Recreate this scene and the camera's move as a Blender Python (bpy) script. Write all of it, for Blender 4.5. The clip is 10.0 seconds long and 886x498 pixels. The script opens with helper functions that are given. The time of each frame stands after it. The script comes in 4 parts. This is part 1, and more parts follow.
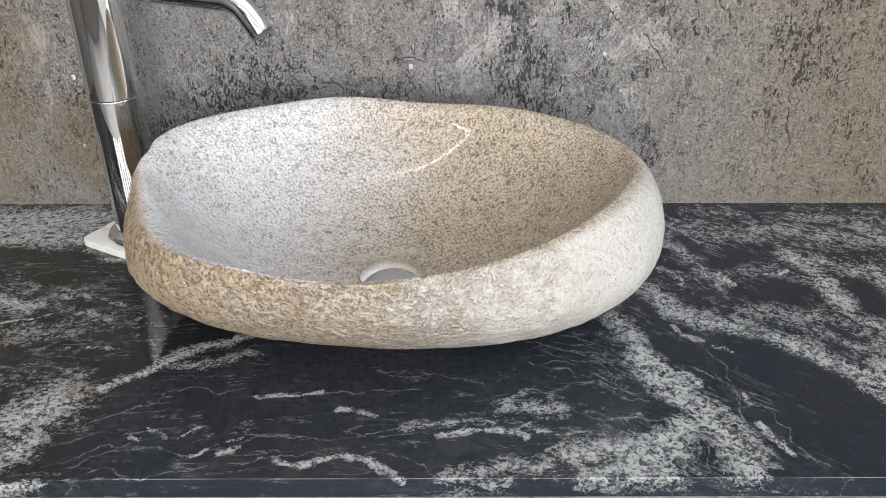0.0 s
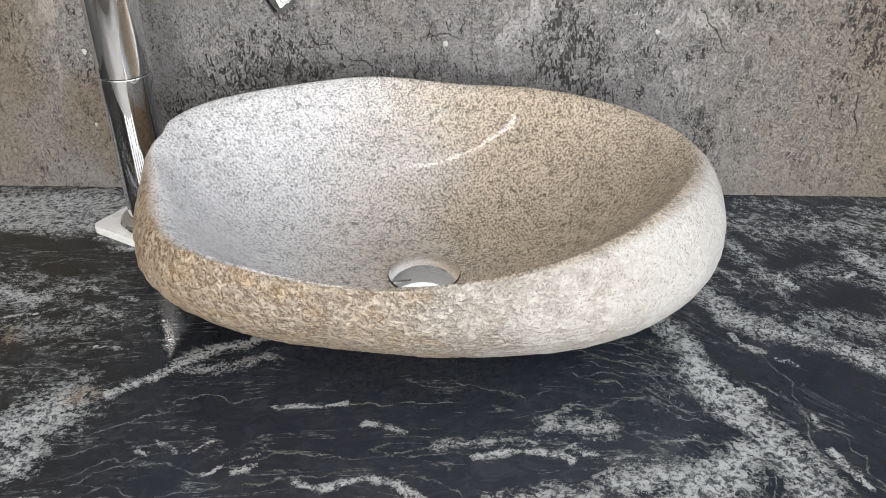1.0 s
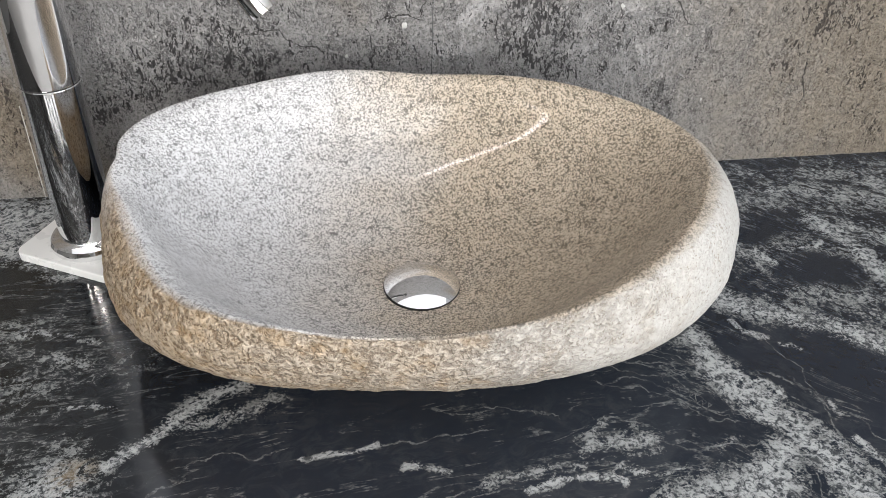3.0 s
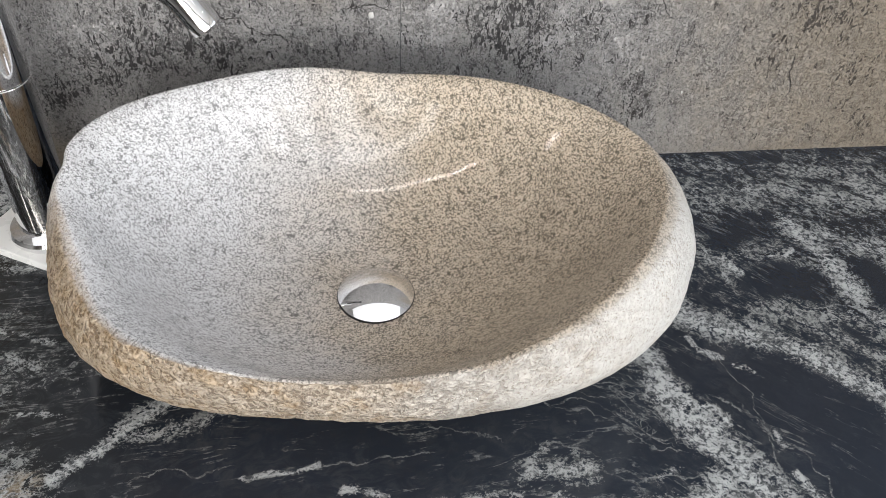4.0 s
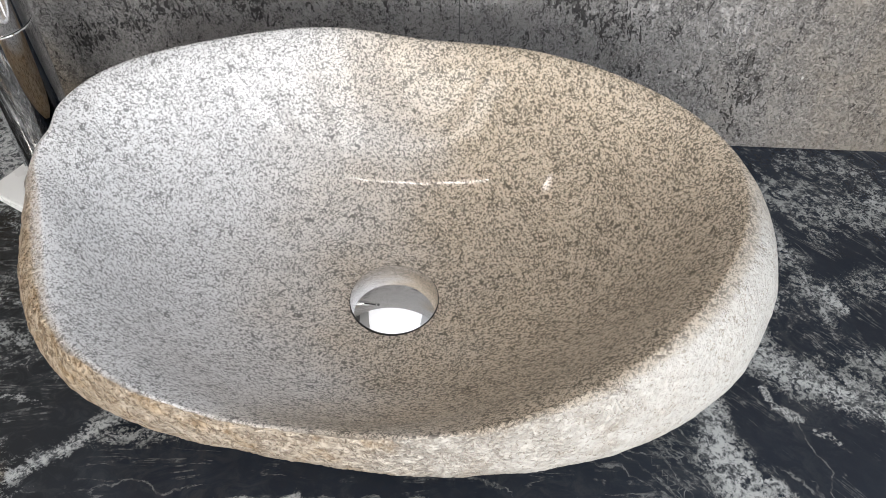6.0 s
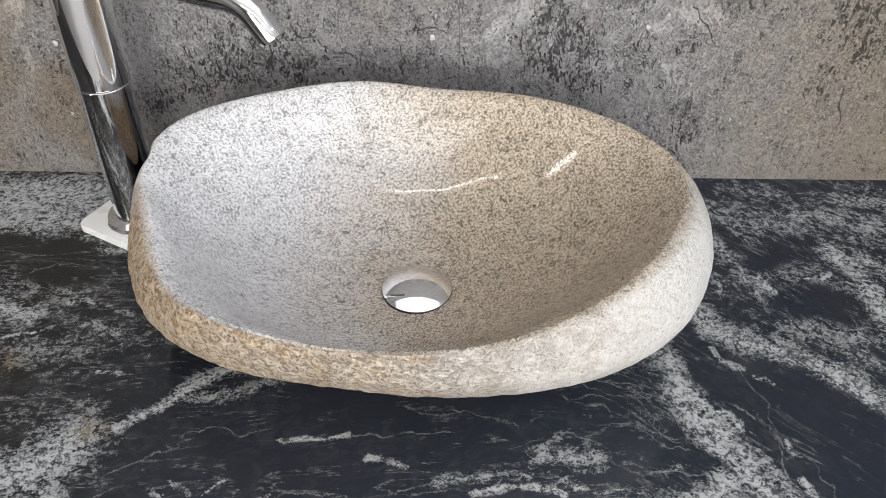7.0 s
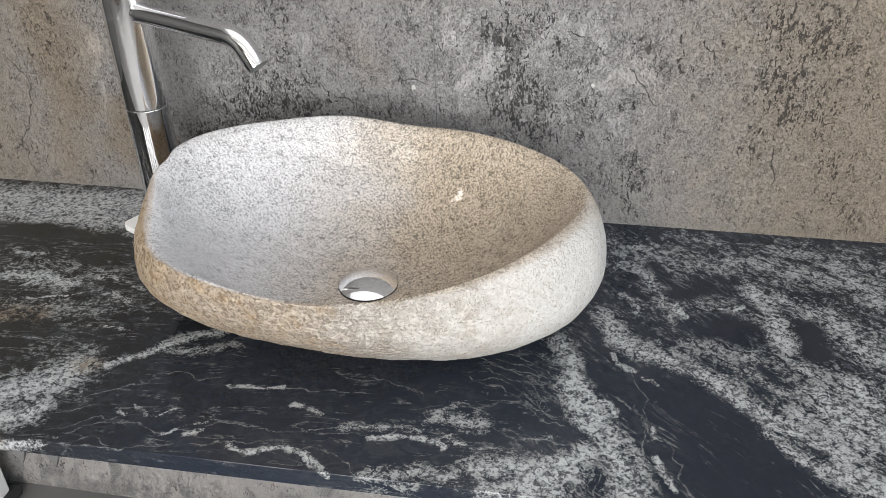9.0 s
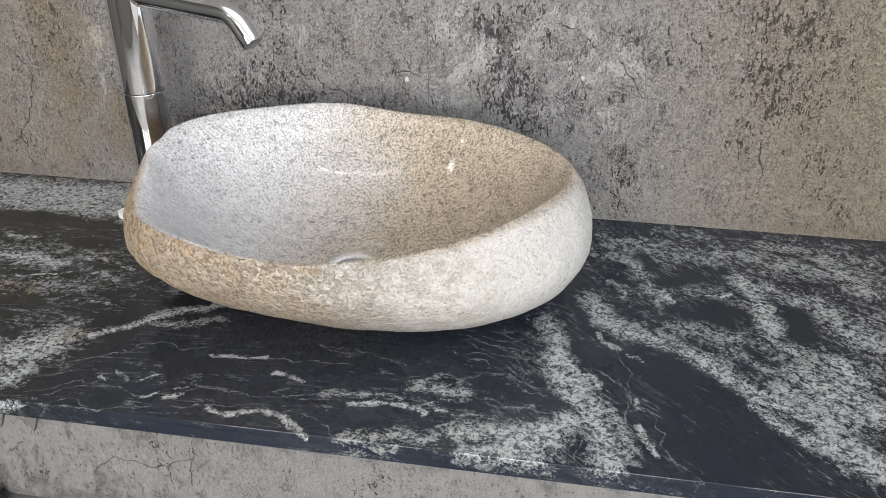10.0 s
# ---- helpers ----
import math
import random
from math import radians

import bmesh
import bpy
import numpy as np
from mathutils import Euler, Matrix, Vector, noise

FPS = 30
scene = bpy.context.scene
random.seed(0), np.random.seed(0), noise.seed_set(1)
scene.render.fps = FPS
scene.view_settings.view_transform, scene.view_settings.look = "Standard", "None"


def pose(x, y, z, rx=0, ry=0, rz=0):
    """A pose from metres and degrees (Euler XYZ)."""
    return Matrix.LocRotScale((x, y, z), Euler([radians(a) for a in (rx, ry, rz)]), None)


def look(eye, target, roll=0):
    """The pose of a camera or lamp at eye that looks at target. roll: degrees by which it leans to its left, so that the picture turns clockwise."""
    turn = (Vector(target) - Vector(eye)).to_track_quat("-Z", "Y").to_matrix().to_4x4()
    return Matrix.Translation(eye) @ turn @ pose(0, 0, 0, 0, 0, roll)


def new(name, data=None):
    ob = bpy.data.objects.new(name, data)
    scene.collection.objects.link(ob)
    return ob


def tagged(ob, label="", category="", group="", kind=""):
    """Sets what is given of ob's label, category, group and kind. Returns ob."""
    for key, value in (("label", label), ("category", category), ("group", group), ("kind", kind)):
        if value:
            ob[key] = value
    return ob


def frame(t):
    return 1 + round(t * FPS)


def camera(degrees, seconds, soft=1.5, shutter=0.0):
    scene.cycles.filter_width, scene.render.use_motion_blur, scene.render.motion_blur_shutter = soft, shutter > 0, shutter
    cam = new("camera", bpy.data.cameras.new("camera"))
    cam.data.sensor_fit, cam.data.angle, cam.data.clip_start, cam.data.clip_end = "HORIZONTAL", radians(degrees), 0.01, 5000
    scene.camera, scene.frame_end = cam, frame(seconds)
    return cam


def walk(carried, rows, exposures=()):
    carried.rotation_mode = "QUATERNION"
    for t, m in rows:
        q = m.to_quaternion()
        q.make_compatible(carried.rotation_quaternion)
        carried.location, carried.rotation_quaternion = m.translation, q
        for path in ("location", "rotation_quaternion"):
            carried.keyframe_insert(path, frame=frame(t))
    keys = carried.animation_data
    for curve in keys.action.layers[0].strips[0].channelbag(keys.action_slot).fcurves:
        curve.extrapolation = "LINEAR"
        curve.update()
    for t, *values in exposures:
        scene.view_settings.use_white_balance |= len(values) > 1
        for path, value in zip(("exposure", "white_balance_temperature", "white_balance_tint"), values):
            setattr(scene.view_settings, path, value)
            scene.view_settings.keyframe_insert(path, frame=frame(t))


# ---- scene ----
# ---- camera and walk ----
cam = camera(53.5, 10.0, soft=0.75)
PATH = [
    (0, (0.111, 0.028, 1.304), (0.07, 1.773, 0.326), -1.1),
    (0.5, (0.12, 0.069, 1.293), (0.027, 1.798, 0.293), -1.1),
    (1, (0.097, 0.101, 1.288), (0.005, 1.812, 0.257), -1.1),
    (1.5, (0.034, 0.135, 1.284), (0.131, 1.824, 0.217), 0.4),
    (2, (-0.03, 0.155, 1.291), (0.214, 1.82, 0.209), 1.4),
    (2.2, (-0.055, 0.162, 1.291), (0.222, 1.816, 0.201), 1.8),
    (3.3, (-0.036, 0.207, 1.363), (0.255, 1.751, 0.127), 2.3),
    (3.5, (-0.021, 0.214, 1.38), (0.272, 1.74, 0.122), 2.7),
    (4, (0.012, 0.255, 1.402), (0.249, 1.695, 0.035), 3.2),
    (4.5, (0.044, 0.302, 1.42), (0.204, 1.678, -0.022), 2.8),
    (5, (0.071, 0.338, 1.408), (0.151, 1.656, -0.094), 2.0),
    (5.5, (0.094, 0.382, 1.364), (0.079, 1.696, -0.144), 0.7),
    (6, (0.098, 0.375, 1.369), (0.037, 1.703, -0.126), -0.1),
    (6.2, (0.092, 0.351, 1.381), (0.033, 1.707, -0.088), 0.1),
    (7.3, (0.07, 0.127, 1.424), (0.073, 1.688, 0.174), -0.5),
    (7.5, (0.077, 0.106, 1.425), (0.081, 1.685, 0.197), -0.6),
    (8, (0.139, 0.068, 1.422), (0.085, 1.683, 0.244), -0.4),
    (8.5, (0.224, 0.032, 1.415), (0.002, 1.662, 0.277), -1.0),
    (9, (0.279, 0.003, 1.414), (-0.039, 1.657, 0.335), -1.8),
    (9.5, (0.298, -0.024, 1.388), (-0.038, 1.655, 0.355), -1.1),
    (10, (0.304, -0.042, 1.339), (-0.033, 1.68, 0.38), -0.8),
]
walk(cam, [(t, look(eye, target, roll)) for t, eye, target, roll in PATH])

# ---- plan, metres ----
TOP, SLAB, FLOOR, CEILING = 0.82, 0.7988, 0.147, 2.75
WALL = 1.0085         # face of the tiled wall at x = 0
SKEW = -0.016         # the wall runs slightly askew of the counter
EDGE = 0.531          # front edge of the counter
ROOM = (-2.4, 2.6, -2.6)
PANES = (-1.13, -0.55, 0.03, 0.61, 1.19, 1.77)   # middles of the shopfront panes, split so the chrome mirrors stripes

# ---- light ----
scene.view_settings.exposure = 0.20
world = bpy.data.worlds.new("sky")
scene.world = world
world.use_nodes = True
sky = world.node_tree.nodes.new("ShaderNodeTexSky")
sky.sky_type, sky.sun_disc = "NISHITA", False
sky.sun_elevation, sky.sun_rotation = radians(35), radians(90)
world.node_tree.links.new(sky.outputs[0], world.node_tree.nodes["Background"].inputs[0])
world.node_tree.nodes["Background"].inputs[1].default_value = 0.1


def area(name, place, target, sx, sy, watts, colour):
    data = bpy.data.lights.new(name, "AREA")
    data.shape, data.size, data.size_y, data.energy, data.color = "RECTANGLE", sx, sy, watts, colour
    ob = new(name, data)
    ob.matrix_world = look(place, target)
    return ob


# daylight in the opening of the window
area("window_daylight", (ROOM[1] - 0.03, -0.35, 1.65), (0, 0.2, 1.2), 2.2, 1.3, 22, (0.72, 0.86, 1.0))
for x in PANES:
    area("shopfront_daylight", (x, ROOM[2] + 0.03, 1.5), (x - 0.1, 1.0, 1.2), 0.38, 1.9, 21.5, (1.0, 0.98, 0.95))


# ---- materials ----
LAYERS = 4            # layers of crisp lines in a figure


class Nodes:
    """A small builder for node materials."""

    def __init__(self, name):
        self.mat = bpy.data.materials.new(name)
        self.mat.use_nodes = True
        self.tree = self.mat.node_tree
        self.bsdf = self.tree.nodes["Principled BSDF"]
        self.coord = self.tree.nodes.new("ShaderNodeTexCoord").outputs["Object"]

    def put(self, socket, value):
        if hasattr(value, "is_output"):
            self.tree.links.new(value, socket)
        elif isinstance(value, tuple) and len(value) == 3 and socket.type == "RGBA":
            socket.default_value = (*value, 1)
        else:
            socket.default_value = value

    def set(self, **values):
        for key, value in values.items():
            self.put(self.bsdf.inputs[key.replace("_", " ").title().replace("Ior", "IOR")], value)
        return self

    def math(self, op, a, b=0.0, c=0.0, clamp=False):
        n = self.tree.nodes.new("ShaderNodeMath")
        n.operation, n.use_clamp = op, clamp
        for s, v in zip(n.inputs, (a, b, c)):
            self.put(s, v)
        return n.outputs[0]

    def add(self, a, b):
        return self.math("ADD", a, b)

    def mul(self, a, b):
        return self.math("MULTIPLY", a, b)

    def around(self, a, k):
        """k times what a differs from one half."""
        return self.math("MULTIPLY", self.math("SUBTRACT", a, 0.5), k)

    def step(self, a, lo, hi, to0=0.0, to1=1.0):
        n = self.tree.nodes.new("ShaderNodeMapRange")
        n.interpolation_type = "SMOOTHSTEP"
        for s, v in zip(n.inputs, (a, lo, hi, to0, to1)):
            self.put(s, v)
        return n.outputs[0]

    def noise(self, scale, detail=3.0, rough=0.55, warp=0.0, turn=None, stretch=None):
        n = self.tree.nodes.new("ShaderNodeTexNoise")
        n.inputs["Scale"].default_value, n.inputs["Detail"].default_value = scale, detail
        n.inputs["Roughness"].default_value, n.inputs["Distortion"].default_value = rough, warp
        vec = self.coord
        if turn or stretch:
            m = self.tree.nodes.new("ShaderNodeMapping")
            m.inputs["Rotation"].default_value = [radians(a) for a in (turn or (0, 0, 0))]
            m.vector_type = "TEXTURE"
            m.inputs["Scale"].default_value = [1 / a for a in (stretch or (1, 1, 1))]
            self.tree.links.new(vec, m.inputs["Vector"])
            vec = m.outputs[0]
        self.tree.links.new(vec, n.inputs["Vector"])
        return n.outputs[0]

    def attribute(self, name):
        n = self.tree.nodes.new("ShaderNodeAttribute")
        n.attribute_name = name
        return n.outputs["Fac"]

    def lines(self, wobble, thin, soft):
        """The crisp lines of a figure, a little unsteady."""
        out = 0.0
        for k in range(LAYERS):
            d = self.math("ABSOLUTE", self.add(self.attribute("line_%d" % k), wobble))
            on = self.mul(self.step(d, thin, soft, 1.0, 0.0), self.step(self.attribute("near_%d" % k), 0.005, 0.008, 1.0, 0.0))
            out = self.math("MAXIMUM", out, on)
        return out

    def axis(self, k):
        n = self.tree.nodes.new("ShaderNodeSeparateXYZ")
        self.tree.links.new(self.coord, n.inputs[0])
        return n.outputs[k]

    def mix(self, fac, a, b, kind="MIX"):
        n = self.tree.nodes.new("ShaderNodeMix")
        n.data_type, n.blend_type = "RGBA", kind
        for s, v in zip((n.inputs[0], n.inputs[6], n.inputs[7]), (fac, a, b)):
            self.put(s, v)
        return n.outputs[2]

    def bump(self, height, strength, distance):
        n = self.tree.nodes.new("ShaderNodeBump")
        n.inputs["Strength"].default_value, n.inputs["Distance"].default_value = strength, distance
        self.put(n.inputs["Height"], height)
        self.put(self.bsdf.inputs["Normal"], n.outputs[0])
        return self


def granite_material():
    g = Nodes("black_granite")
    # the grain lies along the counter on one side and slants across it on the other
    side = g.step(g.axis(0), 0.16, 0.30)

    def grain(scale, detail, rough, warp, long):
        along = g.noise(scale, detail, rough, warp, (0, 0, 9), (long, 1.0, 1.0))
        across = g.noise(scale, detail, rough, warp, (0, 0, -40), (long, 1.0, 1.0))
        return g.mix(side, along, across)

    grit = g.noise(560, 2, 0.6, 0.5)
    fine = grain(250, 3, 0.70, 0.9, 0.80)
    mid = grain(72, 6, 0.72, 1.2, 0.66)
    big = g.noise(14, 3, 0.5)
    vein, solid, halo, clear = (g.attribute(n) for n in ("vein", "streak", "halo", "clear"))
    bare = g.step(g.add(clear, g.add(g.around(mid, 3.0), g.around(fine, 1.6))), 0.38, 0.85, 1.0, 0.25)
    vein, halo = g.mul(vein, bare), g.mul(halo, bare)
    ragged = g.add(g.add(g.around(fine, 1.2), g.around(mid, 2.0)), g.around(grit, 0.6))
    mottle = g.step(g.add(g.mul(vein, 0.92), g.mul(ragged, g.step(vein, 0.0, 0.25, 0.25, 1.0))), 0.36, 0.66)
    crisp = g.step(g.add(g.mul(solid, 0.92), g.mul(ragged, 0.85)), 0.44, 0.66)
    wob = g.add(g.around(g.noise(120, 3, 0.6, 1.0), 0.007), g.around(g.noise(45, 2, 0.5), 0.010))
    hair = g.lines(wob, 0.0003, 0.0011)
    hair = g.mul(hair, g.step(g.noise(70, 3, 0.6), 0.40, 0.52, 0.25, 1.0))
    # broken wisps that flow along the veins
    wisp = g.mix(side, g.noise(42, 4, 0.62, 0.5, (0, 0, 3), (0.22, 1.3, 1.0)), g.noise(42, 4, 0.62, 0.5, (0, 0, -44), (0.22, 1.3, 1.0)))
    ridge = g.step(g.math("ABSOLUTE", g.math("SUBTRACT", wisp, 0.5)), 0.004, 0.024, 1.0, 0.0)
    thread = g.mul(ridge, g.step(g.add(g.noise(26, 4, 0.65), g.mul(halo, 0.08)), 0.50, 0.60, 0.0, 0.60))
    thread = g.mul(thread, g.step(halo, 0.02, 0.35, 0.05, 1.0))
    white = g.math("MAXIMUM", g.math("MAXIMUM", mottle, crisp), g.math("MAXIMUM", g.mul(hair, 0.70), g.mul(thread, g.step(fine, 0.40, 0.56, 0.35, 1.0))))
    dark = g.mix(big, (0.010, 0.0145, 0.023), (0.016, 0.0225, 0.037))
    # neutral at the left end, bluish beyond: the reflected room's tint put into the colour
    dark = g.mix(g.step(g.add(g.axis(0), g.around(big, 0.15)), -0.34, -0.06), (0.0165, 0.0168, 0.0165), dark)
    dark = g.mix(g.mul(halo, g.step(g.add(mid, g.around(big, 0.4)), 0.42, 0.72, 0.0, 0.7)), dark, (0.056, 0.060, 0.066))
    core = g.add(g.add(g.mul(g.noise(170, 4, 0.68, 0.8), 0.55), g.mul(fine, 0.30)), g.mul(grit, 0.15))
    pale = g.mix(g.step(core, 0.42, 0.56), (0.060, 0.066, 0.073), g.mix(g.step(g.math("MAXIMUM", vein, solid), 0.40, 0.95), (0.23, 0.24, 0.242), (0.46, 0.475, 0.485)))
    rust = g.mul(g.attribute("rust"), g.step(mid, 0.40, 0.60))
    pale = g.mix(g.mul(rust, 0.55), pale, (0.31, 0.225, 0.12))
    tone = g.mix(g.mul(rust, 0.55), g.mix(white, dark, pale), (0.13, 0.095, 0.06))
    g.set(base_color=tone, roughness=g.step(g.add(g.mul(white, 0.5), mid), 0.2, 1.2, 0.06, 0.20), ior=1.5)
    g.bump(fine, 0.05, 0.0006)
    return g.mat


def plaster_material():
    """Concrete-look wall tiles: grey with dark peeled stains, pale and tan fields, hair cracks."""
    g = Nodes("stained_concrete")
    grit = g.noise(900, 2, 0.6, 0.5)
    worm = g.noise(290, 2.4, 0.62, 1.5, None, (1.05, 1.0, 0.80))
    flake = g.noise(140, 2.4, 0.58, 1.2, None, (1.35, 1.0, 0.62))
    spots = g.noise(70, 4, 0.64, 1.0, None, (1.35, 1.0, 0.7))
    mid = g.noise(24, 6, 0.70, 0.6, None, (1.25, 1.0, 0.8))
    big = g.noise(5, 4, 0.6, 0.3)
    dark, pale, tan = (g.attribute(n) for n in ("dark", "pale", "tan"))
    grey = g.mix(g.step(big, 0.3, 0.7), (0.44, 0.424, 0.418), (0.50, 0.484, 0.478))
    grey = g.mix(g.step(mid, 0.36, 0.64, 0.0, 0.6), (0.365, 0.350, 0.343), grey)
    # smooth pale skin where the surface has not worn
    field = g.step(g.add(g.add(pale, g.around(mid, 1.5)), g.add(g.around(spots, 1.2), g.around(flake, 0.8))), 0.40, 0.56)
    grey = g.mix(g.mul(field, 0.55), grey, (0.50, 0.487, 0.489))
    tint = g.step(g.add(tan, g.around(mid, 0.8)), 0.05, 0.95, 0.0, 1.0)
    grey = g.mix(tint, grey, g.mix(0.85, grey, (0.31, 0.246, 0.172)))
    grey = g.mix(g.step(grit, 0.35, 0.65, 0.0, 0.22), grey, (0.24, 0.23, 0.222))
    # close, shallow furrows all over, their shade darkened into the colour
    curl = g.math("ABSOLUTE", g.math("SUBTRACT", g.noise(230, 1.4, 0.5, 0.8, None, (1.0, 1.0, 0.8)), 0.5))
    pits = g.mul(g.step(curl, 0.02, 0.11, 1.0, 0.0), g.step(g.noise(400, 2, 0.6), 0.42, 0.56))
    furrow = g.mul(pits, g.step(field, 0.0, 1.0, 0.52, 0.22))
    grey = g.mix(furrow, grey, g.mix(tint, (0.16, 0.153, 0.150), (0.155, 0.125, 0.092)))
    # short dark worm marks, dense or sparse in turns
    cover = g.add(g.add(g.mul(dark, 0.09), g.around(mid, -0.42)), g.add(g.mul(field, g.add(-0.040, g.mul(pale, -0.030))), g.around(spots, 0.42)))
    flecks = g.step(g.add(g.add(g.mul(worm, 0.82), g.mul(grit, 0.18)), cover), 0.545, 0.610, 0.0, 0.72)
    # ridge tops painted lighter, as relief that catches light
    ridge = g.step(g.add(g.mul(worm, 0.8), g.mul(grit, 0.2)), 0.36, 0.46, 0.34, 0.0)
    grey = g.mix(ridge, grey, g.mix(tint, (0.56, 0.545, 0.54), (0.43, 0.37, 0.295)))
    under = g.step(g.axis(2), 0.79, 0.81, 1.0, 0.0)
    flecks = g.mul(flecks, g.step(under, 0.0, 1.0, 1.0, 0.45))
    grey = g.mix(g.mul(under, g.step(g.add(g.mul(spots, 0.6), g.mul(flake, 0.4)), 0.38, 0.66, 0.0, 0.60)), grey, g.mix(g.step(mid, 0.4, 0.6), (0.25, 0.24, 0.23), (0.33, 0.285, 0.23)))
    ink = g.mix(tint, (0.092, 0.088, 0.088), (0.135, 0.108, 0.080))
    colour = g.mix(flecks, grey, ink)
    stain = g.add(g.add(g.mul(dark, 0.68), g.around(spots, 1.5)), g.add(g.around(flake, 3.4), g.around(worm, 1.0)))
    stain = g.step(stain, 0.57, 0.66, 0.0, 0.90)
    colour = g.mix(stain, colour, g.mix(tan, (0.046, 0.043, 0.043), (0.066, 0.052, 0.041)))
    wob = g.add(g.around(g.noise(90, 3, 0.6, 1.0), 0.008), g.around(worm, 0.003))
    line = g.mul(g.lines(wob, 0.0003, 0.0010), g.step(spots, 0.36, 0.46, 0.3, 0.9))
    colour = g.mix(line, colour, (0.050, 0.045, 0.042))
    g.set(base_color=colour, roughness=g.step(worm, 0.3, 0.7, 0.48, 0.66))
    relief = g.mul(g.add(worm, g.mul(flake, 0.6)), g.step(field, 0.0, 1.0, 1.0, 0.5))
    g.bump(g.add(g.add(g.mul(relief, -1.1), g.mul(furrow, -1.0)), g.add(g.mul(stain, -0.4), g.mul(line, -1.0))), 1.0, 0.0045)
    return g.mat


def stone_material():
    """River-stone granite: speckled and polished in the bowl, pitted and ochre-skinned outside."""
    g = Nodes("river_stone")
    inner = g.attribute("inner")
    x = g.axis(0)
    big = g.noise(9, 3, 0.55)
    mid = g.noise(55, 3, 0.6)
    speck = g.noise(600, 1.6, 0.6, 0.8)
    clot = g.noise(215, 2.5, 0.6, 1.2)
    haze = g.noise(230, 3, 0.62, 0.8)
    curl = g.math("ABSOLUTE", g.math("SUBTRACT", g.noise(270, 1.2, 0.5, 1.4), 0.5))
    grain = g.noise(480, 2, 0.6)
    # cool-to-warm tint of the mixed room light, painted across the bowl's colour
    light_tint = g.step(g.add(x, g.around(big, 0.22)), -0.10, 0.12)
    bowl = g.mix(light_tint, (0.700, 0.695, 0.710), (0.595, 0.498, 0.392))
    bowl = g.mix(g.step(grain, 0.40, 0.65, 0.0, 0.60), bowl, g.mix(light_tint, (0.76, 0.752, 0.752), (0.68, 0.595, 0.490)))
    bowl = g.mix(g.step(haze, 0.40, 0.66, 0.0, 0.40), bowl, g.mix(light_tint, (0.59, 0.585, 0.59), (0.46, 0.365, 0.265)))
    worms = g.mul(g.step(curl, 0.025, 0.085, 1.0, 0.0), g.step(g.add(grain, g.around(mid, 0.12)), 0.44, 0.57, 0.0, g.step(light_tint, 0.0, 1.0, 0.66, 0.82)))
    black = g.math("MAXIMUM", worms, g.step(g.add(g.add(speck, g.mul(light_tint, 0.022)), g.around(mid, 0.11)), 0.525, 0.615, 0.0, 0.83))
    black = g.math("MAXIMUM", black, g.step(g.add(clot, g.around(mid, 0.05)), 0.592, 0.645, 0.0, 0.88))
    bowl = g.mix(black, bowl, g.mix(light_tint, (0.135, 0.132, 0.135), (0.050, 0.040, 0.027)))
    # the hewn outside: pale and nearly smooth on one side, a nubbly ochre skin on the other;
    # some of the change in tint is the room light's, put into the colour
    skin = g.step(g.add(g.math("MULTIPLY", x, -1.0), g.add(g.around(big, 0.30), g.around(mid, 0.22))), -0.30, 0.24)
    nub = g.noise(350, 2.0, 0.6, 0.5)
    lump = g.noise(160, 2, 0.55, 0.3)
    body = g.add(g.mul(nub, 0.58), g.mul(lump, 0.42))
    rough = g.mix(skin, (0.51, 0.492, 0.468), (0.49, 0.375, 0.255))
    rough = g.mix(g.step(body, 0.50, 0.62, 0.0, 0.5), rough, g.mix(skin, (0.60, 0.585, 0.565), (0.63, 0.515, 0.39)))
    crevice = g.step(body, 0.42, 0.485, 1.0, 0.0)
    rough = g.mix(g.mul(crevice, g.step(skin, 0.0, 0.4, 0.26, 0.92)), rough, g.mix(skin, (0.36, 0.335, 0.31), (0.20, 0.130, 0.070)))
    dots = g.step(g.add(g.mul(speck, 0.45), g.mul(clot, 0.55)), 0.560, 0.605, 0.0, 0.85)
    rough = g.mix(g.mul(dots, g.step(skin, 0.0, 1.0, 1.0, 0.5)), rough, (0.30, 0.265, 0.23))
    rough = g.mix(g.mul(g.step(mid, 0.50, 0.70, 0.0, 0.45), skin), rough, (0.42, 0.28, 0.145))
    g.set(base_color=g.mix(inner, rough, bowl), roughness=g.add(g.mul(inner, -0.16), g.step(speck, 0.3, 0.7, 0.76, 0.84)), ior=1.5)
    g.set(specular_ior_level=0.3, coat_weight=g.mul(inner, 0.30), coat_roughness=0.05)
    pits = g.mul(g.add(g.step(body, 0.36, 0.60, 0.0, 1.0), g.mul(lump, 0.8)), g.step(skin, 0.0, 0.30, 0.22, 1.0))
    g.bump(g.mul(pits, g.step(inner, 0.0, 1.0, 1.0, 0.0)), 1.0, 0.0024)
    return g.mat


def plain(name, colour, rough, metal=0.0, grain=40, vary=0.08):
    g = Nodes(name)
    n = g.noise(grain, 4, 0.6)
    low = tuple(c * (1 - vary) for c in colour)
    g.set(base_color=g.mix(n, low, colour), roughness=g.step(n, 0.3, 0.7, rough * 0.85, rough * 1.15), metallic=metal)
    return g.mat


def glowing(name, colour, strength):
    g = Nodes(name)
    g.set(base_color=(0.8, 0.8, 0.8), emission_color=colour, emission_strength=strength)
    return g.mat


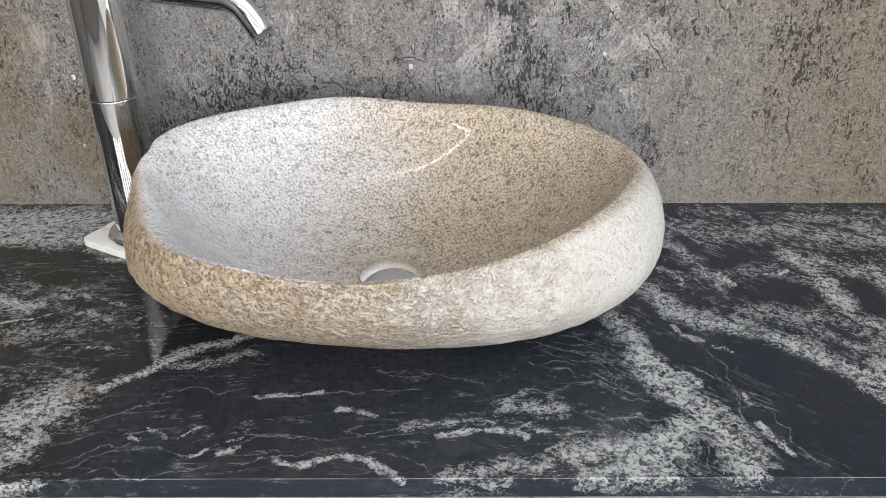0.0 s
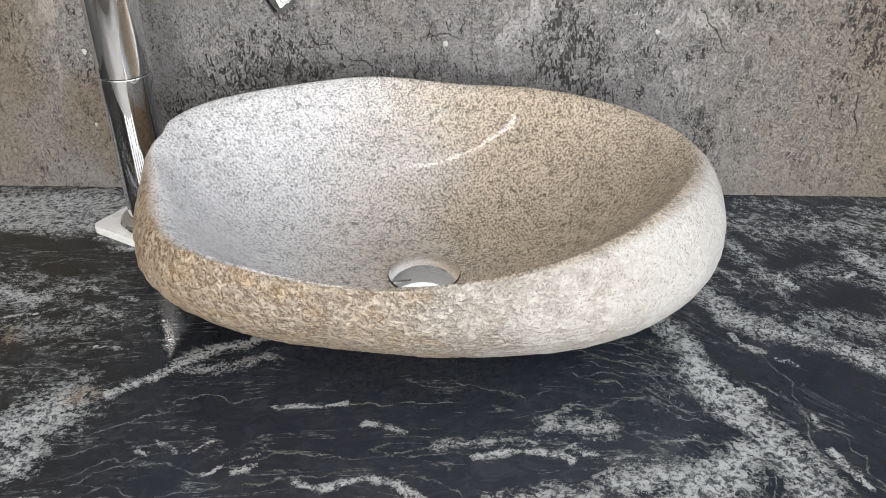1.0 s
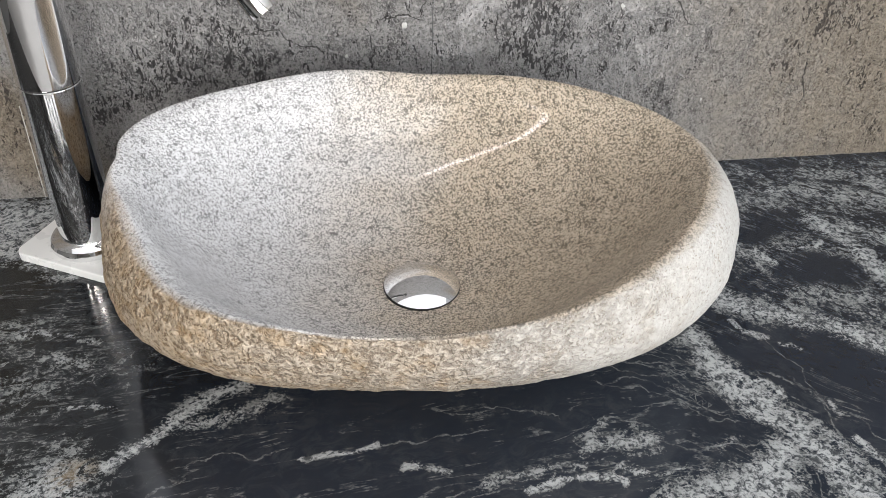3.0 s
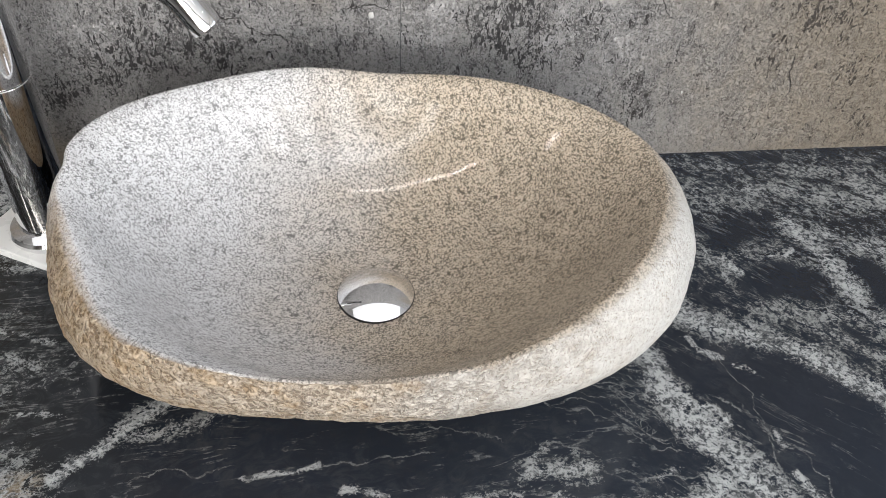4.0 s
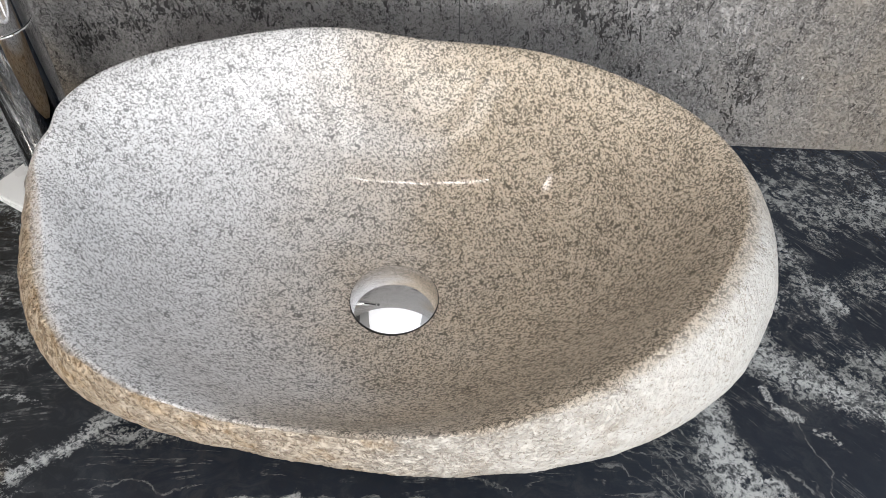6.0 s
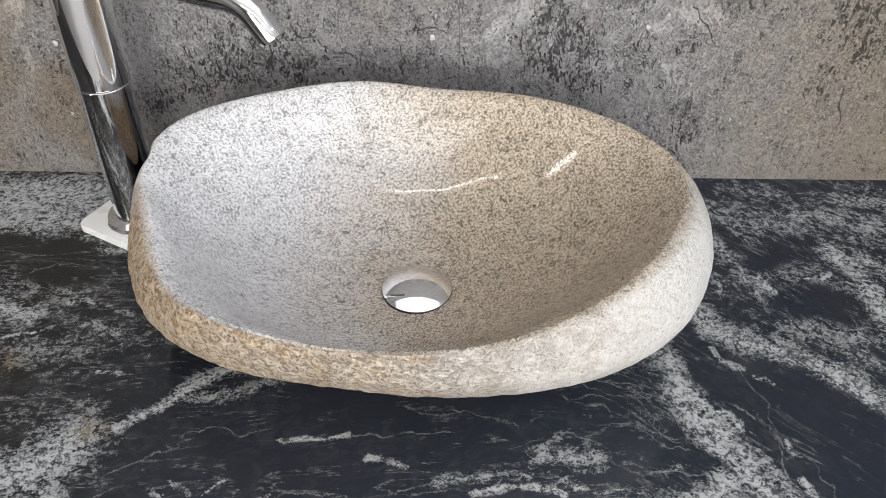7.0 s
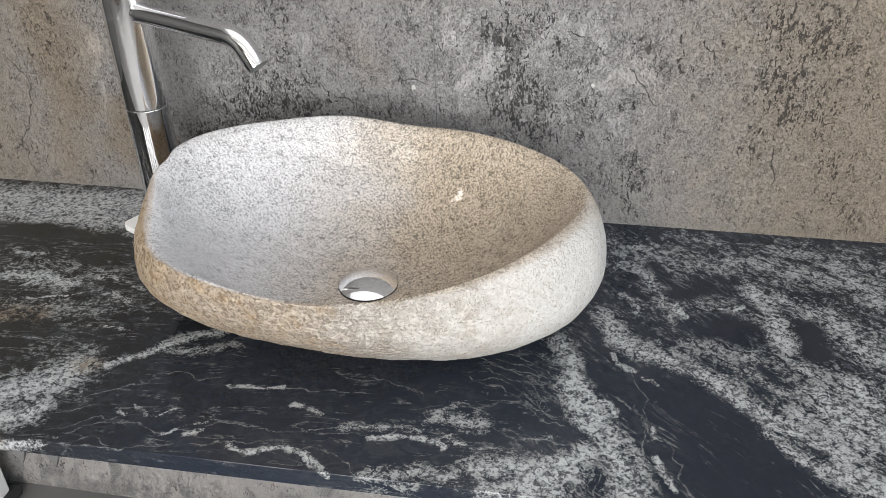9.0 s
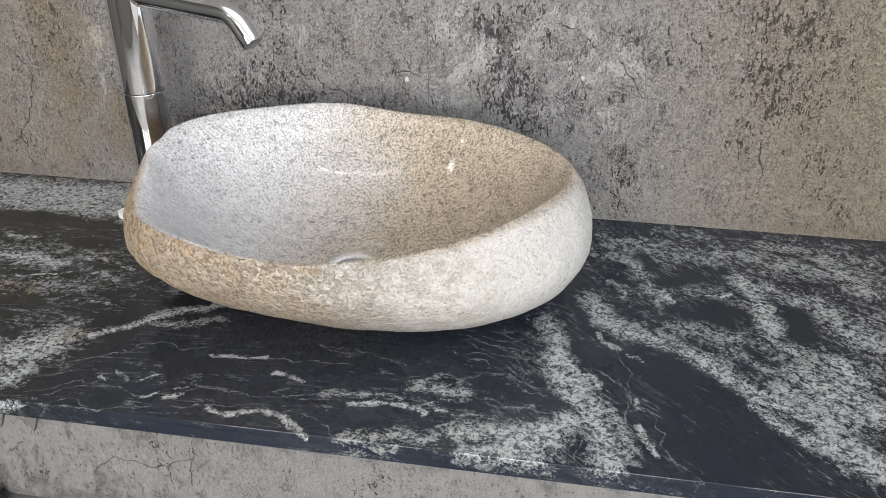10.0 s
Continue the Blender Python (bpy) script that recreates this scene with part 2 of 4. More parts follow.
GRANITE, PLASTER, STONE = granite_material(), plaster_material(), stone_material()
CHROME = plain("polished_chrome", (0.86, 0.86, 0.87), 0.02, 1.0, 30, 0.03)
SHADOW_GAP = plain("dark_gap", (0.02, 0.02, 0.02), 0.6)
ACRYLIC = plain("white_acrylic", (0.80, 0.80, 0.79), 0.28, 0, 60, 0.03)
CHIP = plain("white_plaster_chip", (0.58, 0.57, 0.55), 0.6, 0, 400, 0.15)
STEEL = plain("grey_painted_steel", (0.13, 0.13, 0.13), 0.5)
PAINT = plain("white_paint", (0.74, 0.73, 0.71), 0.7, 0, 8, 0.06)
BOARD = plain("white_board", (0.80, 0.80, 0.79), 0.4, 0, 20, 0.03)
BLACK = plain("black_plinth", (0.025, 0.025, 0.025), 0.5)
SCREED = plain("grey_screed", (0.20, 0.196, 0.192), 0.6, 0, 14, 0.35)
DARK_WALL = plain("dark_unseen_wall", (0.10, 0.098, 0.095), 0.4, 0, 8, 0.25)
SOFFIT = plain("pale_ceiling_paint", (0.70, 0.695, 0.69), 0.8, 0, 6, 0.10)
TAUPE = plain("taupe_paint", (0.24, 0.22, 0.20), 0.7, 0, 8, 0.10)
TUBE = glowing("lamp_diffuser", (1.0, 0.94, 0.87), 48.0)
CEILING_FILL = glowing("ceiling_fill_diffuser", (0.98, 0.98, 1.0), 0.68)


# ---- mesh helpers ----
def mesh_object(name, verts, faces, material, parent=None, label="", smooth=True):
    me = bpy.data.meshes.new(name)
    me.from_pydata([tuple(map(float, v)) for v in verts], [], [tuple(map(int, f)) for f in faces])
    me.materials.append(material)
    if smooth:
        me.polygons.foreach_set("use_smooth", [True] * len(me.polygons))
    me.update()
    ob = new(name, me)
    if parent:
        ob.parent = parent
    if label:
        tagged(ob, label)
    return ob


def part(name, bm, material, parent=None, label="", smooth=False):
    bmesh.ops.recalc_face_normals(bm, faces=bm.faces)
    me = bpy.data.meshes.new(name)
    bm.to_mesh(me)
    bm.free()
    me.materials.append(material)
    me.polygons.foreach_set("use_smooth", [smooth] * len(me.polygons))
    if smooth:
        me.set_sharp_from_angle(angle=radians(24))
    ob = new(name, me)
    if parent:
        ob.parent = parent
    if label:
        tagged(ob, label)
    return ob


def grid_faces(rows, cols, wrap=False):
    r = np.arange(rows - 1)[:, None]
    c = np.arange(cols if wrap else cols - 1)[None]
    n = (c + 1) % cols
    return np.stack([r * cols + c, r * cols + n, (r + 1) * cols + n, (r + 1) * cols + c], -1).reshape(-1, 4)


def block(x0, x1, y0, y1, z0, z1, bevel=0.0, segments=2):
    bm = bmesh.new()
    bmesh.ops.create_cube(bm, size=1, matrix=pose((x0 + x1) / 2, (y0 + y1) / 2, (z0 + z1) / 2) @ Matrix.Diagonal((x1 - x0, y1 - y0, z1 - z0, 1)))
    if bevel:
        bmesh.ops.bevel(bm, geom=bm.edges[:], offset=bevel, segments=segments, profile=0.5, affect="EDGES")
    return bm


def lathe(profile, place, turns=64):
    """Turns a profile of (radius, height) round an upright axis."""
    bm = bmesh.new()
    rings = []
    for r, z in profile:
        if r < 1e-6:
            rings.append([bm.verts.new((place[0], place[1], place[2] + z))])
        else:
            rings.append([bm.verts.new((place[0] + r * math.cos(a), place[1] + r * math.sin(a), place[2] + z)) for a in np.linspace(0, 2 * math.pi, turns, endpoint=False)])
    for lo, hi in zip(rings, rings[1:]):
        for k in range(turns):
            a, b = lo[k % len(lo)], lo[(k + 1) % turns % len(lo)]
            c, d = hi[(k + 1) % turns % len(hi)], hi[k % len(hi)]
            bm.faces.new(list(dict.fromkeys((a, b, c, d))))
    return bm


def sweep(path, radii, turns=40):
    """A round tube along a path that lies in one upright plane."""
    bm = bmesh.new()
    pts = [Vector(p) for p in path]
    side = (pts[-1] - pts[0]).cross(Vector((0, 0, 1))).normalized()
    rings = []
    for k, p in enumerate(pts):
        way = (pts[min(k + 1, len(pts) - 1)] - pts[max(k - 1, 0)]).normalized()
        up = side.cross(way)
        rings.append([bm.verts.new(p + radii[k] * (side * math.cos(a) + up * math.sin(a))) for a in np.linspace(0, 2 * math.pi, turns, endpoint=False)])
    for lo, hi in zip(rings, rings[1:]):
        for k in range(turns):
            bm.faces.new((lo[k], lo[(k + 1) % turns], hi[(k + 1) % turns], hi[k]))
    return bm


def eased(points):
    """A smooth curve through the points."""
    if len(points) < 3:
        return points
    p = [points[0], *points, points[-1]]
    out = []
    for a, b, c, d in zip(p, p[1:], p[2:], p[3:]):
        for t in (0.0, 0.25, 0.5, 0.75):
            out.append(tuple(0.5 * (2 * b[k] + (c[k] - a[k]) * t + (2 * a[k] - 5 * b[k] + 4 * c[k] - d[k]) * t * t + (3 * b[k] - a[k] - 3 * c[k] + d[k]) * t ** 3) for k in (0, 1)))
    return out + [points[-1]]


class Figure:
    """Veins and stains of a slab or wall, as strokes in its own plane; they become point attributes of the mesh."""

    def __init__(self, wander, names):
        self.wander, self.strokes = wander, {n: [] for n in names}
        self.layers = [[] for _ in range(LAYERS)]

    def stroke(self, kind, points, width, strength):
        self.strokes[kind].append((eased(points), width, strength))

    def line(self, points):
        """A crisp thin line; lines that run close together go to layers of their own."""
        points = eased(points)
        dense = [Vector(a).lerp(Vector(b), k / 4) for a, b in zip(points, points[1:]) for k in range(5)]
        gaps = [min([(p - q).length for _, old in layer for p in dense for q in old] or [9.0]) for layer in self.layers]
        free = [k for k, gap in enumerate(gaps) if gap > 0.022]
        self.layers[free[0] if free else gaps.index(max(gaps))].append((points, dense))

    def band(self, points, width, strength):
        self.stroke("vein", points, width * 1.2, strength)
        self.stroke("halo", points, width * 3.2 + 0.03, 1.0)

    def streak(self, points, width, strength):
        self.stroke("streak", points, width, strength)
        self.stroke("halo", points, width * 3 + 0.04, 0.8)

    def thread(self, points):
        self.line(points)
        self.stroke("halo", points, 0.05, 0.7)

    def clear(self, points, width, strength):
        self.stroke("clear", points, width * 0.9, strength * 0.9)

    def rust(self, points, width, strength):
        self.stroke("rust", points, width, strength)

    def dark(self, points, width, strength):
        self.stroke("dark", points, width * 1.5, strength)

    def pale(self, points, width, strength):
        self.stroke("pale", points, width * 1.5, strength)

    def tan(self, points, width, strength):
        self.stroke("tan", points, width * 1.6, strength)

    def crack(self, points):
        self.line(points)

    def lay(self, me, u, v):
        u, v = np.asarray(u, float), np.asarray(v, float)
        w = self.wander
        wu = u + w * (np.sin(v * 61 + u * 23) + 0.6 * np.sin(v * 148 - u * 97 + 1.3) + 0.35 * np.sin(u * 310 + v * 211))
        wv = v + w * (np.sin(u * 57 - v * 31 + 0.7) + 0.6 * np.sin(u * 139 + v * 83 + 2.1) + 0.35 * np.sin(v * 287 - u * 233))
        for kind, strokes in self.strokes.items():
            field = np.zeros_like(u)
            for points, width, strength in strokes:
                d = np.full_like(u, 9.0)
                for (ax, ay), (bx, by) in zip(points, points[1:]):
                    ex, ey = bx - ax, by - ay
                    t = np.clip(((wu - ax) * ex + (wv - ay) * ey) / max(ex * ex + ey * ey, 1e-9), 0, 1)
                    d = np.minimum(d, np.hypot(wu - ax - t * ex, wv - ay - t * ey))
                k = np.clip(1 - d / (width / 2), 0, 1)
                field = np.maximum(field, strength * k ** 0.75)
            me.attributes.new(kind, "FLOAT", "POINT").data.foreach_set("value", field.astype(np.float32))
        for k, layer in enumerate(self.layers):
            best, signed = np.full_like(u, 0.05), np.full_like(u, 0.05)
            for points, _ in layer:
                for (ax, ay), (bx, by) in zip(points, points[1:]):
                    ex, ey = bx - ax, by - ay
                    t = np.clip(((wu - ax) * ex + (wv - ay) * ey) / max(ex * ex + ey * ey, 1e-9), 0, 1)
                    d = np.hypot(wu - ax - t * ex, wv - ay - t * ey)
                    side = np.where((wu - ax) * ey - (wv - ay) * ex > 0, d, -d)
                    signed = np.where(d < best, side, signed)
                    best = np.minimum(best, d)
            me.attributes.new("line_%d" % k, "FLOAT", "POINT").data.foreach_set("value", signed.astype(np.float32))
            me.attributes.new("near_%d" % k, "FLOAT", "POINT").data.foreach_set("value", best.astype(np.float32))


# ---- figure of the counter slab (along, across) ----
granite = Figure(0.0022, ("vein", "streak", "rust", "halo", "clear"))
granite.band([(-0.475, 0.935), (-0.389, 0.935), (-0.291, 0.933)], 0.115, 1.0)
granite.band([(-0.3, 0.88), (-0.268, 0.873)], 0.02, 0.7)
granite.thread([(-0.379, 0.833), (-0.352, 0.836), (-0.328, 0.854)])
granite.band([(-0.381, 0.773), (-0.343, 0.78), (-0.323, 0.787)], 0.035, 0.75)
granite.streak([(-0.366, 0.747), (-0.334, 0.752), (-0.302, 0.761)], 0.01, 0.9)
granite.band([(-0.412, 0.826), (-0.397, 0.831)], 0.03, 0.5)
granite.streak([(-0.3, 0.804), (-0.257, 0.787), (-0.228, 0.781)], 0.012, 0.8)
granite.band([(-0.287, 0.757), (-0.208, 0.746)], 0.07, 0.45)
granite.band([(-0.347, 0.715), (-0.277, 0.72)], 0.04, 0.5)
granite.streak([(-0.247, 0.71), (-0.209, 0.698)], 0.012, 0.8)
granite.streak([(-0.323, 0.673), (-0.289, 0.681)], 0.008, 0.7)
granite.band([(-0.301, 0.658), (-0.243, 0.665)], 0.04, 0.45)
granite.streak([(-0.209, 0.645), (-0.191, 0.66), (-0.169, 0.679), (-0.145, 0.697)], 0.024, 1)
granite.streak([(-0.146, 0.698), (-0.123, 0.71), (-0.101, 0.719)], 0.034, 0.9)
granite.band([(-0.163, 0.678), (-0.114, 0.679), (-0.086, 0.693)], 0.025, 0.75)
granite.band([(-0.295, 0.586), (-0.26, 0.606), (-0.239, 0.629)], 0.085, 0.95)
granite.band([(-0.281, 0.543), (-0.253, 0.563), (-0.247, 0.573)], 0.05, 0.95)
granite.streak([(-0.265, 0.518), (-0.236, 0.524), (-0.221, 0.525)], 0.03, 0.9)
granite.streak([(-0.213, 0.545), (-0.201, 0.526)], 0.012, 0.6)
granite.thread([(-0.206, 0.593), (-0.184, 0.608), (-0.16, 0.618)])
granite.thread([(-0.227, 0.568), (-0.21, 0.578), (-0.184, 0.585)])
granite.thread([(-0.215, 0.547), (-0.193, 0.557), (-0.18, 0.565), (-0.154, 0.568)])
granite.thread([(-0.198, 0.545), (-0.172, 0.56), (-0.143, 0.568), (-0.124, 0.563), (-0.108, 0.559), (-0.091, 0.564)])
granite.streak([(-0.107, 0.558), (-0.092, 0.564)], 0.01, 0.9)
granite.streak([(-0.084, 0.557), (-0.069, 0.566)], 0.012, 0.9)
granite.streak([(-0.086, 0.571), (-0.068, 0.577)], 0.009, 0.8)
granite.streak([(-0.166, 0.581), (-0.154, 0.575)], 0.01, 0.8)
granite.streak([(-0.149, 0.588), (-0.132, 0.58)], 0.01, 0.8)
granite.streak([(-0.122, 0.581), (-0.106, 0.593)], 0.01, 0.85)
granite.streak([(-0.095, 0.577), (-0.091, 0.589)], 0.008, 0.7)
granite.thread([(-0.15, 0.636), (-0.124, 0.643), (-0.103, 0.635), (-0.082, 0.644)])
granite.streak([(-0.07, 0.634), (-0.05, 0.631), (-0.032, 0.63), (-0.01, 0.636)], 0.01, 1)
granite.thread([(-0.011, 0.635), (0.028, 0.638), (0.073, 0.638)])
granite.streak([(0.004, 0.614), (0.021, 0.613), (0.038, 0.605)], 0.013, 1)
granite.thread([(-0.068, 0.572), (-0.052, 0.576), (-0.021, 0.58)])
granite.thread([(-0.015, 0.576), (0.022, 0.579), (0.062, 0.589)])
granite.streak([(-0.035, 0.55), (-0.011, 0.549), (0.018, 0.556), (0.036, 0.548), (0.054, 0.537), (0.065, 0.527)], 0.014, 1)
granite.thread([(-0.068, 0.545), (-0.037, 0.555), (-0.015, 0.561)])
granite.thread([(-0.194, 0.528), (-0.168, 0.53), (-0.133, 0.536), (-0.093, 0.542)])
granite.thread([(0.034, 0.556), (0.071, 0.552), (0.084, 0.541)])
granite.thread([(-0.187, 0.534), (-0.174, 0.541), (-0.156, 0.537)])
granite.streak([(0.09, 0.581), (0.115, 0.587), (0.147, 0.586), (0.167, 0.576)], 0.013, 1)
granite.band([(0.058, 0.586), (0.103, 0.597), (0.15, 0.6)], 0.014, 0.7)
granite.band([(0.148, 0.615), (0.164, 0.615), (0.193, 0.61)], 0.035, 0.75)
granite.band([(0.149, 0.626), (0.161, 0.637)], 0.02, 0.7)
granite.streak([(0.165, 0.589), (0.182, 0.582)], 0.02, 0.85)
granite.streak([(0.184, 0.58), (0.204, 0.584), (0.225, 0.583)], 0.01, 0.65)
granite.thread([(0.16, 0.643), (0.177, 0.636), (0.197, 0.625)])
granite.thread([(0.196, 0.61), (0.238, 0.602), (0.274, 0.598)])
granite.band([(0.246, 0.601), (0.261, 0.606)], 0.016, 0.7)
granite.band([(0.1, 0.535), (0.134, 0.541), (0.178, 0.544)], 0.03, 0.75)
granite.band([(0.196, 0.557), (0.235, 0.565), (0.275, 0.563)], 0.052, 0.82)
granite.band([(0.208, 0.533), (0.246, 0.539), (0.275, 0.536)], 0.052, 0.82)
granite.band([(0.113, 0.518), (0.137, 0.524)], 0.035, 0.6)
granite.thread([(0.073, 0.664), (0.097, 0.657), (0.126, 0.646)])
granite.thread([(0.044, 0.664), (0.068, 0.659)])
granite.thread([(0.188, 0.694), (0.212, 0.681), (0.245, 0.675), (0.259, 0.68)])
granite.thread([(0.187, 0.704), (0.228, 0.691), (0.262, 0.671)])
granite.thread([(0.184, 0.677), (0.23, 0.652), (0.289, 0.625)])
granite.thread([(0.198, 0.711), (0.239, 0.694)])
granite.band([(0.243, 0.718), (0.266, 0.704)], 0.035, 0.5)
granite.thread([(0.177, 0.712), (0.222, 0.69), (0.272, 0.652), (0.294, 0.621)])
granite.thread([(0.205, 0.722), (0.25, 0.695), (0.276, 0.666)])
granite.thread([(0.177, 0.681), (0.22, 0.67), (0.264, 0.632)])
granite.thread([(0.222, 0.728), (0.254, 0.712), (0.271, 0.69)])
granite.band([(-0.62, 0.955), (-0.40, 0.955), (-0.28, 0.96)], 0.14, 1.1)
granite.band([(-0.5, 0.975), (-0.40, 0.98), (-0.27, 0.985)], 0.08, 0.95)
granite.band([(-0.48, 0.80), (-0.38, 0.80), (-0.30, 0.81)], 0.12, 0.52)
granite.band([(-0.48, 0.72), (-0.27, 0.735)], 0.09, 0.52)
granite.band([(0.305, 0.803), (0.321, 0.766), (0.346, 0.746), (0.376, 0.731)], 0.045, 0.95)
granite.band([(0.376, 0.731), (0.4, 0.717), (0.425, 0.703)], 0.055, 0.95)
granite.band([(0.424, 0.699), (0.439, 0.677), (0.462, 0.659), (0.483, 0.649)], 0.05, 1)
granite.band([(0.483, 0.648), (0.498, 0.625), (0.516, 0.604), (0.529, 0.583)], 0.03, 0.8)
granite.streak([(0.485, 0.613), (0.5, 0.594), (0.515, 0.578), (0.525, 0.568)], 0.012, 0.8)
granite.streak([(0.464, 0.655), (0.476, 0.65), (0.488, 0.647)], 0.03, 1)
granite.streak([(0.316, 0.738), (0.325, 0.721), (0.336, 0.711)], 0.016, 1)
granite.streak([(0.346, 0.702), (0.362, 0.693)], 0.008, 0.9)
granite.band([(0.426, 0.745), (0.45, 0.726), (0.473, 0.704), (0.502, 0.687)], 0.05, 0.62)
granite.band([(0.494, 0.753), (0.52, 0.722), (0.546, 0.7)], 0.05, 0.72)
granite.band([(0.521, 0.682), (0.543, 0.633)], 0.07, 0.85)
granite.band([(0.55, 0.725), (0.559, 0.694)], 0.05, 0.95)
granite.band([(0.489, 0.678), (0.514, 0.651), (0.53, 0.618)], 0.05, 0.8)
granite.streak([(0.382, 0.831), (0.389, 0.817), (0.396, 0.811)], 0.022, 1)
granite.streak([(0.421, 0.836), (0.438, 0.83), (0.457, 0.842)], 0.01, 0.9)
granite.band([(0.369, 0.846), (0.376, 0.826), (0.383, 0.801)], 0.03, 0.7)
granite.band([(0.472, 0.878), (0.484, 0.837), (0.488, 0.798), (0.497, 0.771)], 0.055, 0.85)
granite.band([(0.503, 0.86), (0.521, 0.831), (0.541, 0.838)], 0.05, 0.8)
granite.band([(0.552, 0.834), (0.567, 0.779), (0.578, 0.762)], 0.06, 0.8)
granite.band([(0.575, 0.935), (0.607, 0.871)], 0.09, 0.72)
granite.band([(0.325, 0.908), (0.35, 0.888), (0.361, 0.866)], 0.035, 0.8)
granite.band([(0.328, 0.841), (0.343, 0.827), (0.345, 0.812)], 0.02, 0.75)
granite.band([(0.327, 0.951), (0.387, 0.939), (0.445, 0.933)], 0.075, 0.62)
granite.band([(0.445, 0.933), (0.503, 0.927), (0.56, 0.899)], 0.09, 0.68)
granite.band([(0.503, 0.963), (0.561, 0.957), (0.626, 0.94)], 0.08, 0.62)
granite.band([(0.377, 0.982), (0.418, 0.98), (0.451, 0.97)], 0.05, 0.6)
granite.band([(0.534, 0.985), (0.585, 0.978), (0.636, 0.975)], 0.05, 0.5)
granite.clear([(0.389, 0.858), (0.435, 0.88)], 0.055, 1)
granite.clear([(0.406, 0.794), (0.434, 0.802), (0.46, 0.786)], 0.07, 1)
granite.clear([(0.522, 0.806), (0.524, 0.765)], 0.05, 0.9)
granite.clear([(0.506, 0.845), (0.516, 0.835)], 0.03, 0.8)
granite.clear([(0.46, 0.989), (0.483, 0.987), (0.501, 0.983)], 0.03, 1)
granite.clear([(0.325, 0.994), (0.357, 0.989), (0.367, 0.988)], 0.022, 1)
granite.clear([(0.323, 0.857), (0.353, 0.844)], 0.02, 0.8)
granite.clear([(0.365, 0.912), (0.375, 0.879)], 0.03, 0.8)
granite.clear([(0.379, 0.674), (0.404, 0.625), (0.427, 0.587), (0.456, 0.565)], 0.12, 1)
granite.clear([(0.363, 0.68), (0.402, 0.654), (0.424, 0.627)], 0.06, 1)
granite.clear([(0.298, 0.759), (0.296, 0.705), (0.315, 0.691)], 0.03, 0.9)
granite.clear([(0.463, 0.736), (0.475, 0.712)], 0.02, 0.7)
granite.clear([(0.49, 0.635), (0.503, 0.609)], 0.025, 0.7)
granite.band([(0.26, 0.745), (0.274, 0.72), (0.274, 0.682)], 0.045, 0.95)
granite.band([(0.274, 0.682), (0.29, 0.652), (0.305, 0.635)], 0.045, 1)
granite.streak([(0.282, 0.687), (0.295, 0.665), (0.311, 0.655), (0.321, 0.641)], 0.016, 1)
granite.band([(0.286, 0.63), (0.302, 0.617)], 0.03, 0.9)
granite.band([(0.312, 0.615), (0.318, 0.588), (0.328, 0.56), (0.334, 0.538)], 0.05, 0.95)
granite.band([(0.332, 0.61), (0.34, 0.584), (0.343, 0.558)], 0.03, 0.75)
granite.streak([(0.355, 0.595), (0.361, 0.576), (0.367, 0.554)], 0.018, 0.95)
granite.streak([(0.354, 0.634), (0.36, 0.62)], 0.01, 0.8)
granite.thread([(0.319, 0.667), (0.34, 0.65), (0.354, 0.634), (0.37, 0.613), (0.373, 0.594), (0.38, 0.585), (0.372, 0.571), (0.381, 0.555), (0.39, 0.546)])
granite.thread([(0.335, 0.657), (0.344, 0.643), (0.355, 0.623), (0.37, 0.615)])
granite.thread([(0.335, 0.71), (0.342, 0.682), (0.346, 0.659), (0.348, 0.626), (0.346, 0.591)])
granite.thread([(0.327, 0.613), (0.338, 0.59), (0.345, 0.559)])
granite.band([(0.239, 0.547), (0.256, 0.564), (0.278, 0.578), (0.293, 0.588)], 0.04, 0.95)
granite.band([(0.244, 0.535), (0.266, 0.55), (0.28, 0.564)], 0.05, 0.95)
granite.thread([(0.293, 0.575), (0.285, 0.558), (0.286, 0.537)])
granite.thread([(0.301, 0.579), (0.295, 0.559), (0.296, 0.538)])
granite.thread([(0.308, 0.58), (0.303, 0.56), (0.306, 0.536)])
granite.thread([(0.233, 0.65), (0.255, 0.63), (0.273, 0.621)])
granite.thread([(0.232, 0.682), (0.249, 0.66), (0.26, 0.642)])
granite.band([(0.458, 0.639), (0.488, 0.604), (0.522, 0.588), (0.557, 0.566)], 0.05, 0.9)
granite.band([(0.512, 0.701), (0.548, 0.671), (0.575, 0.643)], 0.07, 0.85)
granite.clear([(0.384, 0.698), (0.419, 0.649), (0.454, 0.606), (0.481, 0.56)], 0.11, 1)
granite.band([(0.553, 0.809), (0.601, 0.754)], 0.09, 0.75)
granite.band([(0.33, 0.925), (0.48, 0.915), (0.66, 0.90)], 0.16, 0.58)
granite.band([(0.36, 0.845), (0.48, 0.83), (0.64, 0.81)], 0.13, 0.52)
granite.band([(0.40, 0.765), (0.50, 0.74), (0.62, 0.70)], 0.11, 0.60)
granite.band([(0.50, 0.69), (0.56, 0.65), (0.62, 0.60)], 0.10, 0.62)
granite.band([(0.48, 0.655), (0.52, 0.615), (0.56, 0.575)], 0.045, 0.85)
granite.rust([(-0.235, 0.635), (-0.225, 0.64)], 0.03, 0.9)
granite.rust([(-0.30, 0.535), (-0.27, 0.53)], 0.03, 0.7)
granite.streak([(-0.545, 0.968), (-0.515, 0.973)], 0.030, 1.0)
granite.streak([(-0.503, 0.976), (-0.485, 0.974)], 0.024, 1.0)
granite.streak([(-0.52, 0.935), (-0.49, 0.938)], 0.022, 0.8)
granite.band([(-0.412, 0.787), (-0.37, 0.787), (-0.325, 0.780)], 0.045, 0.9)
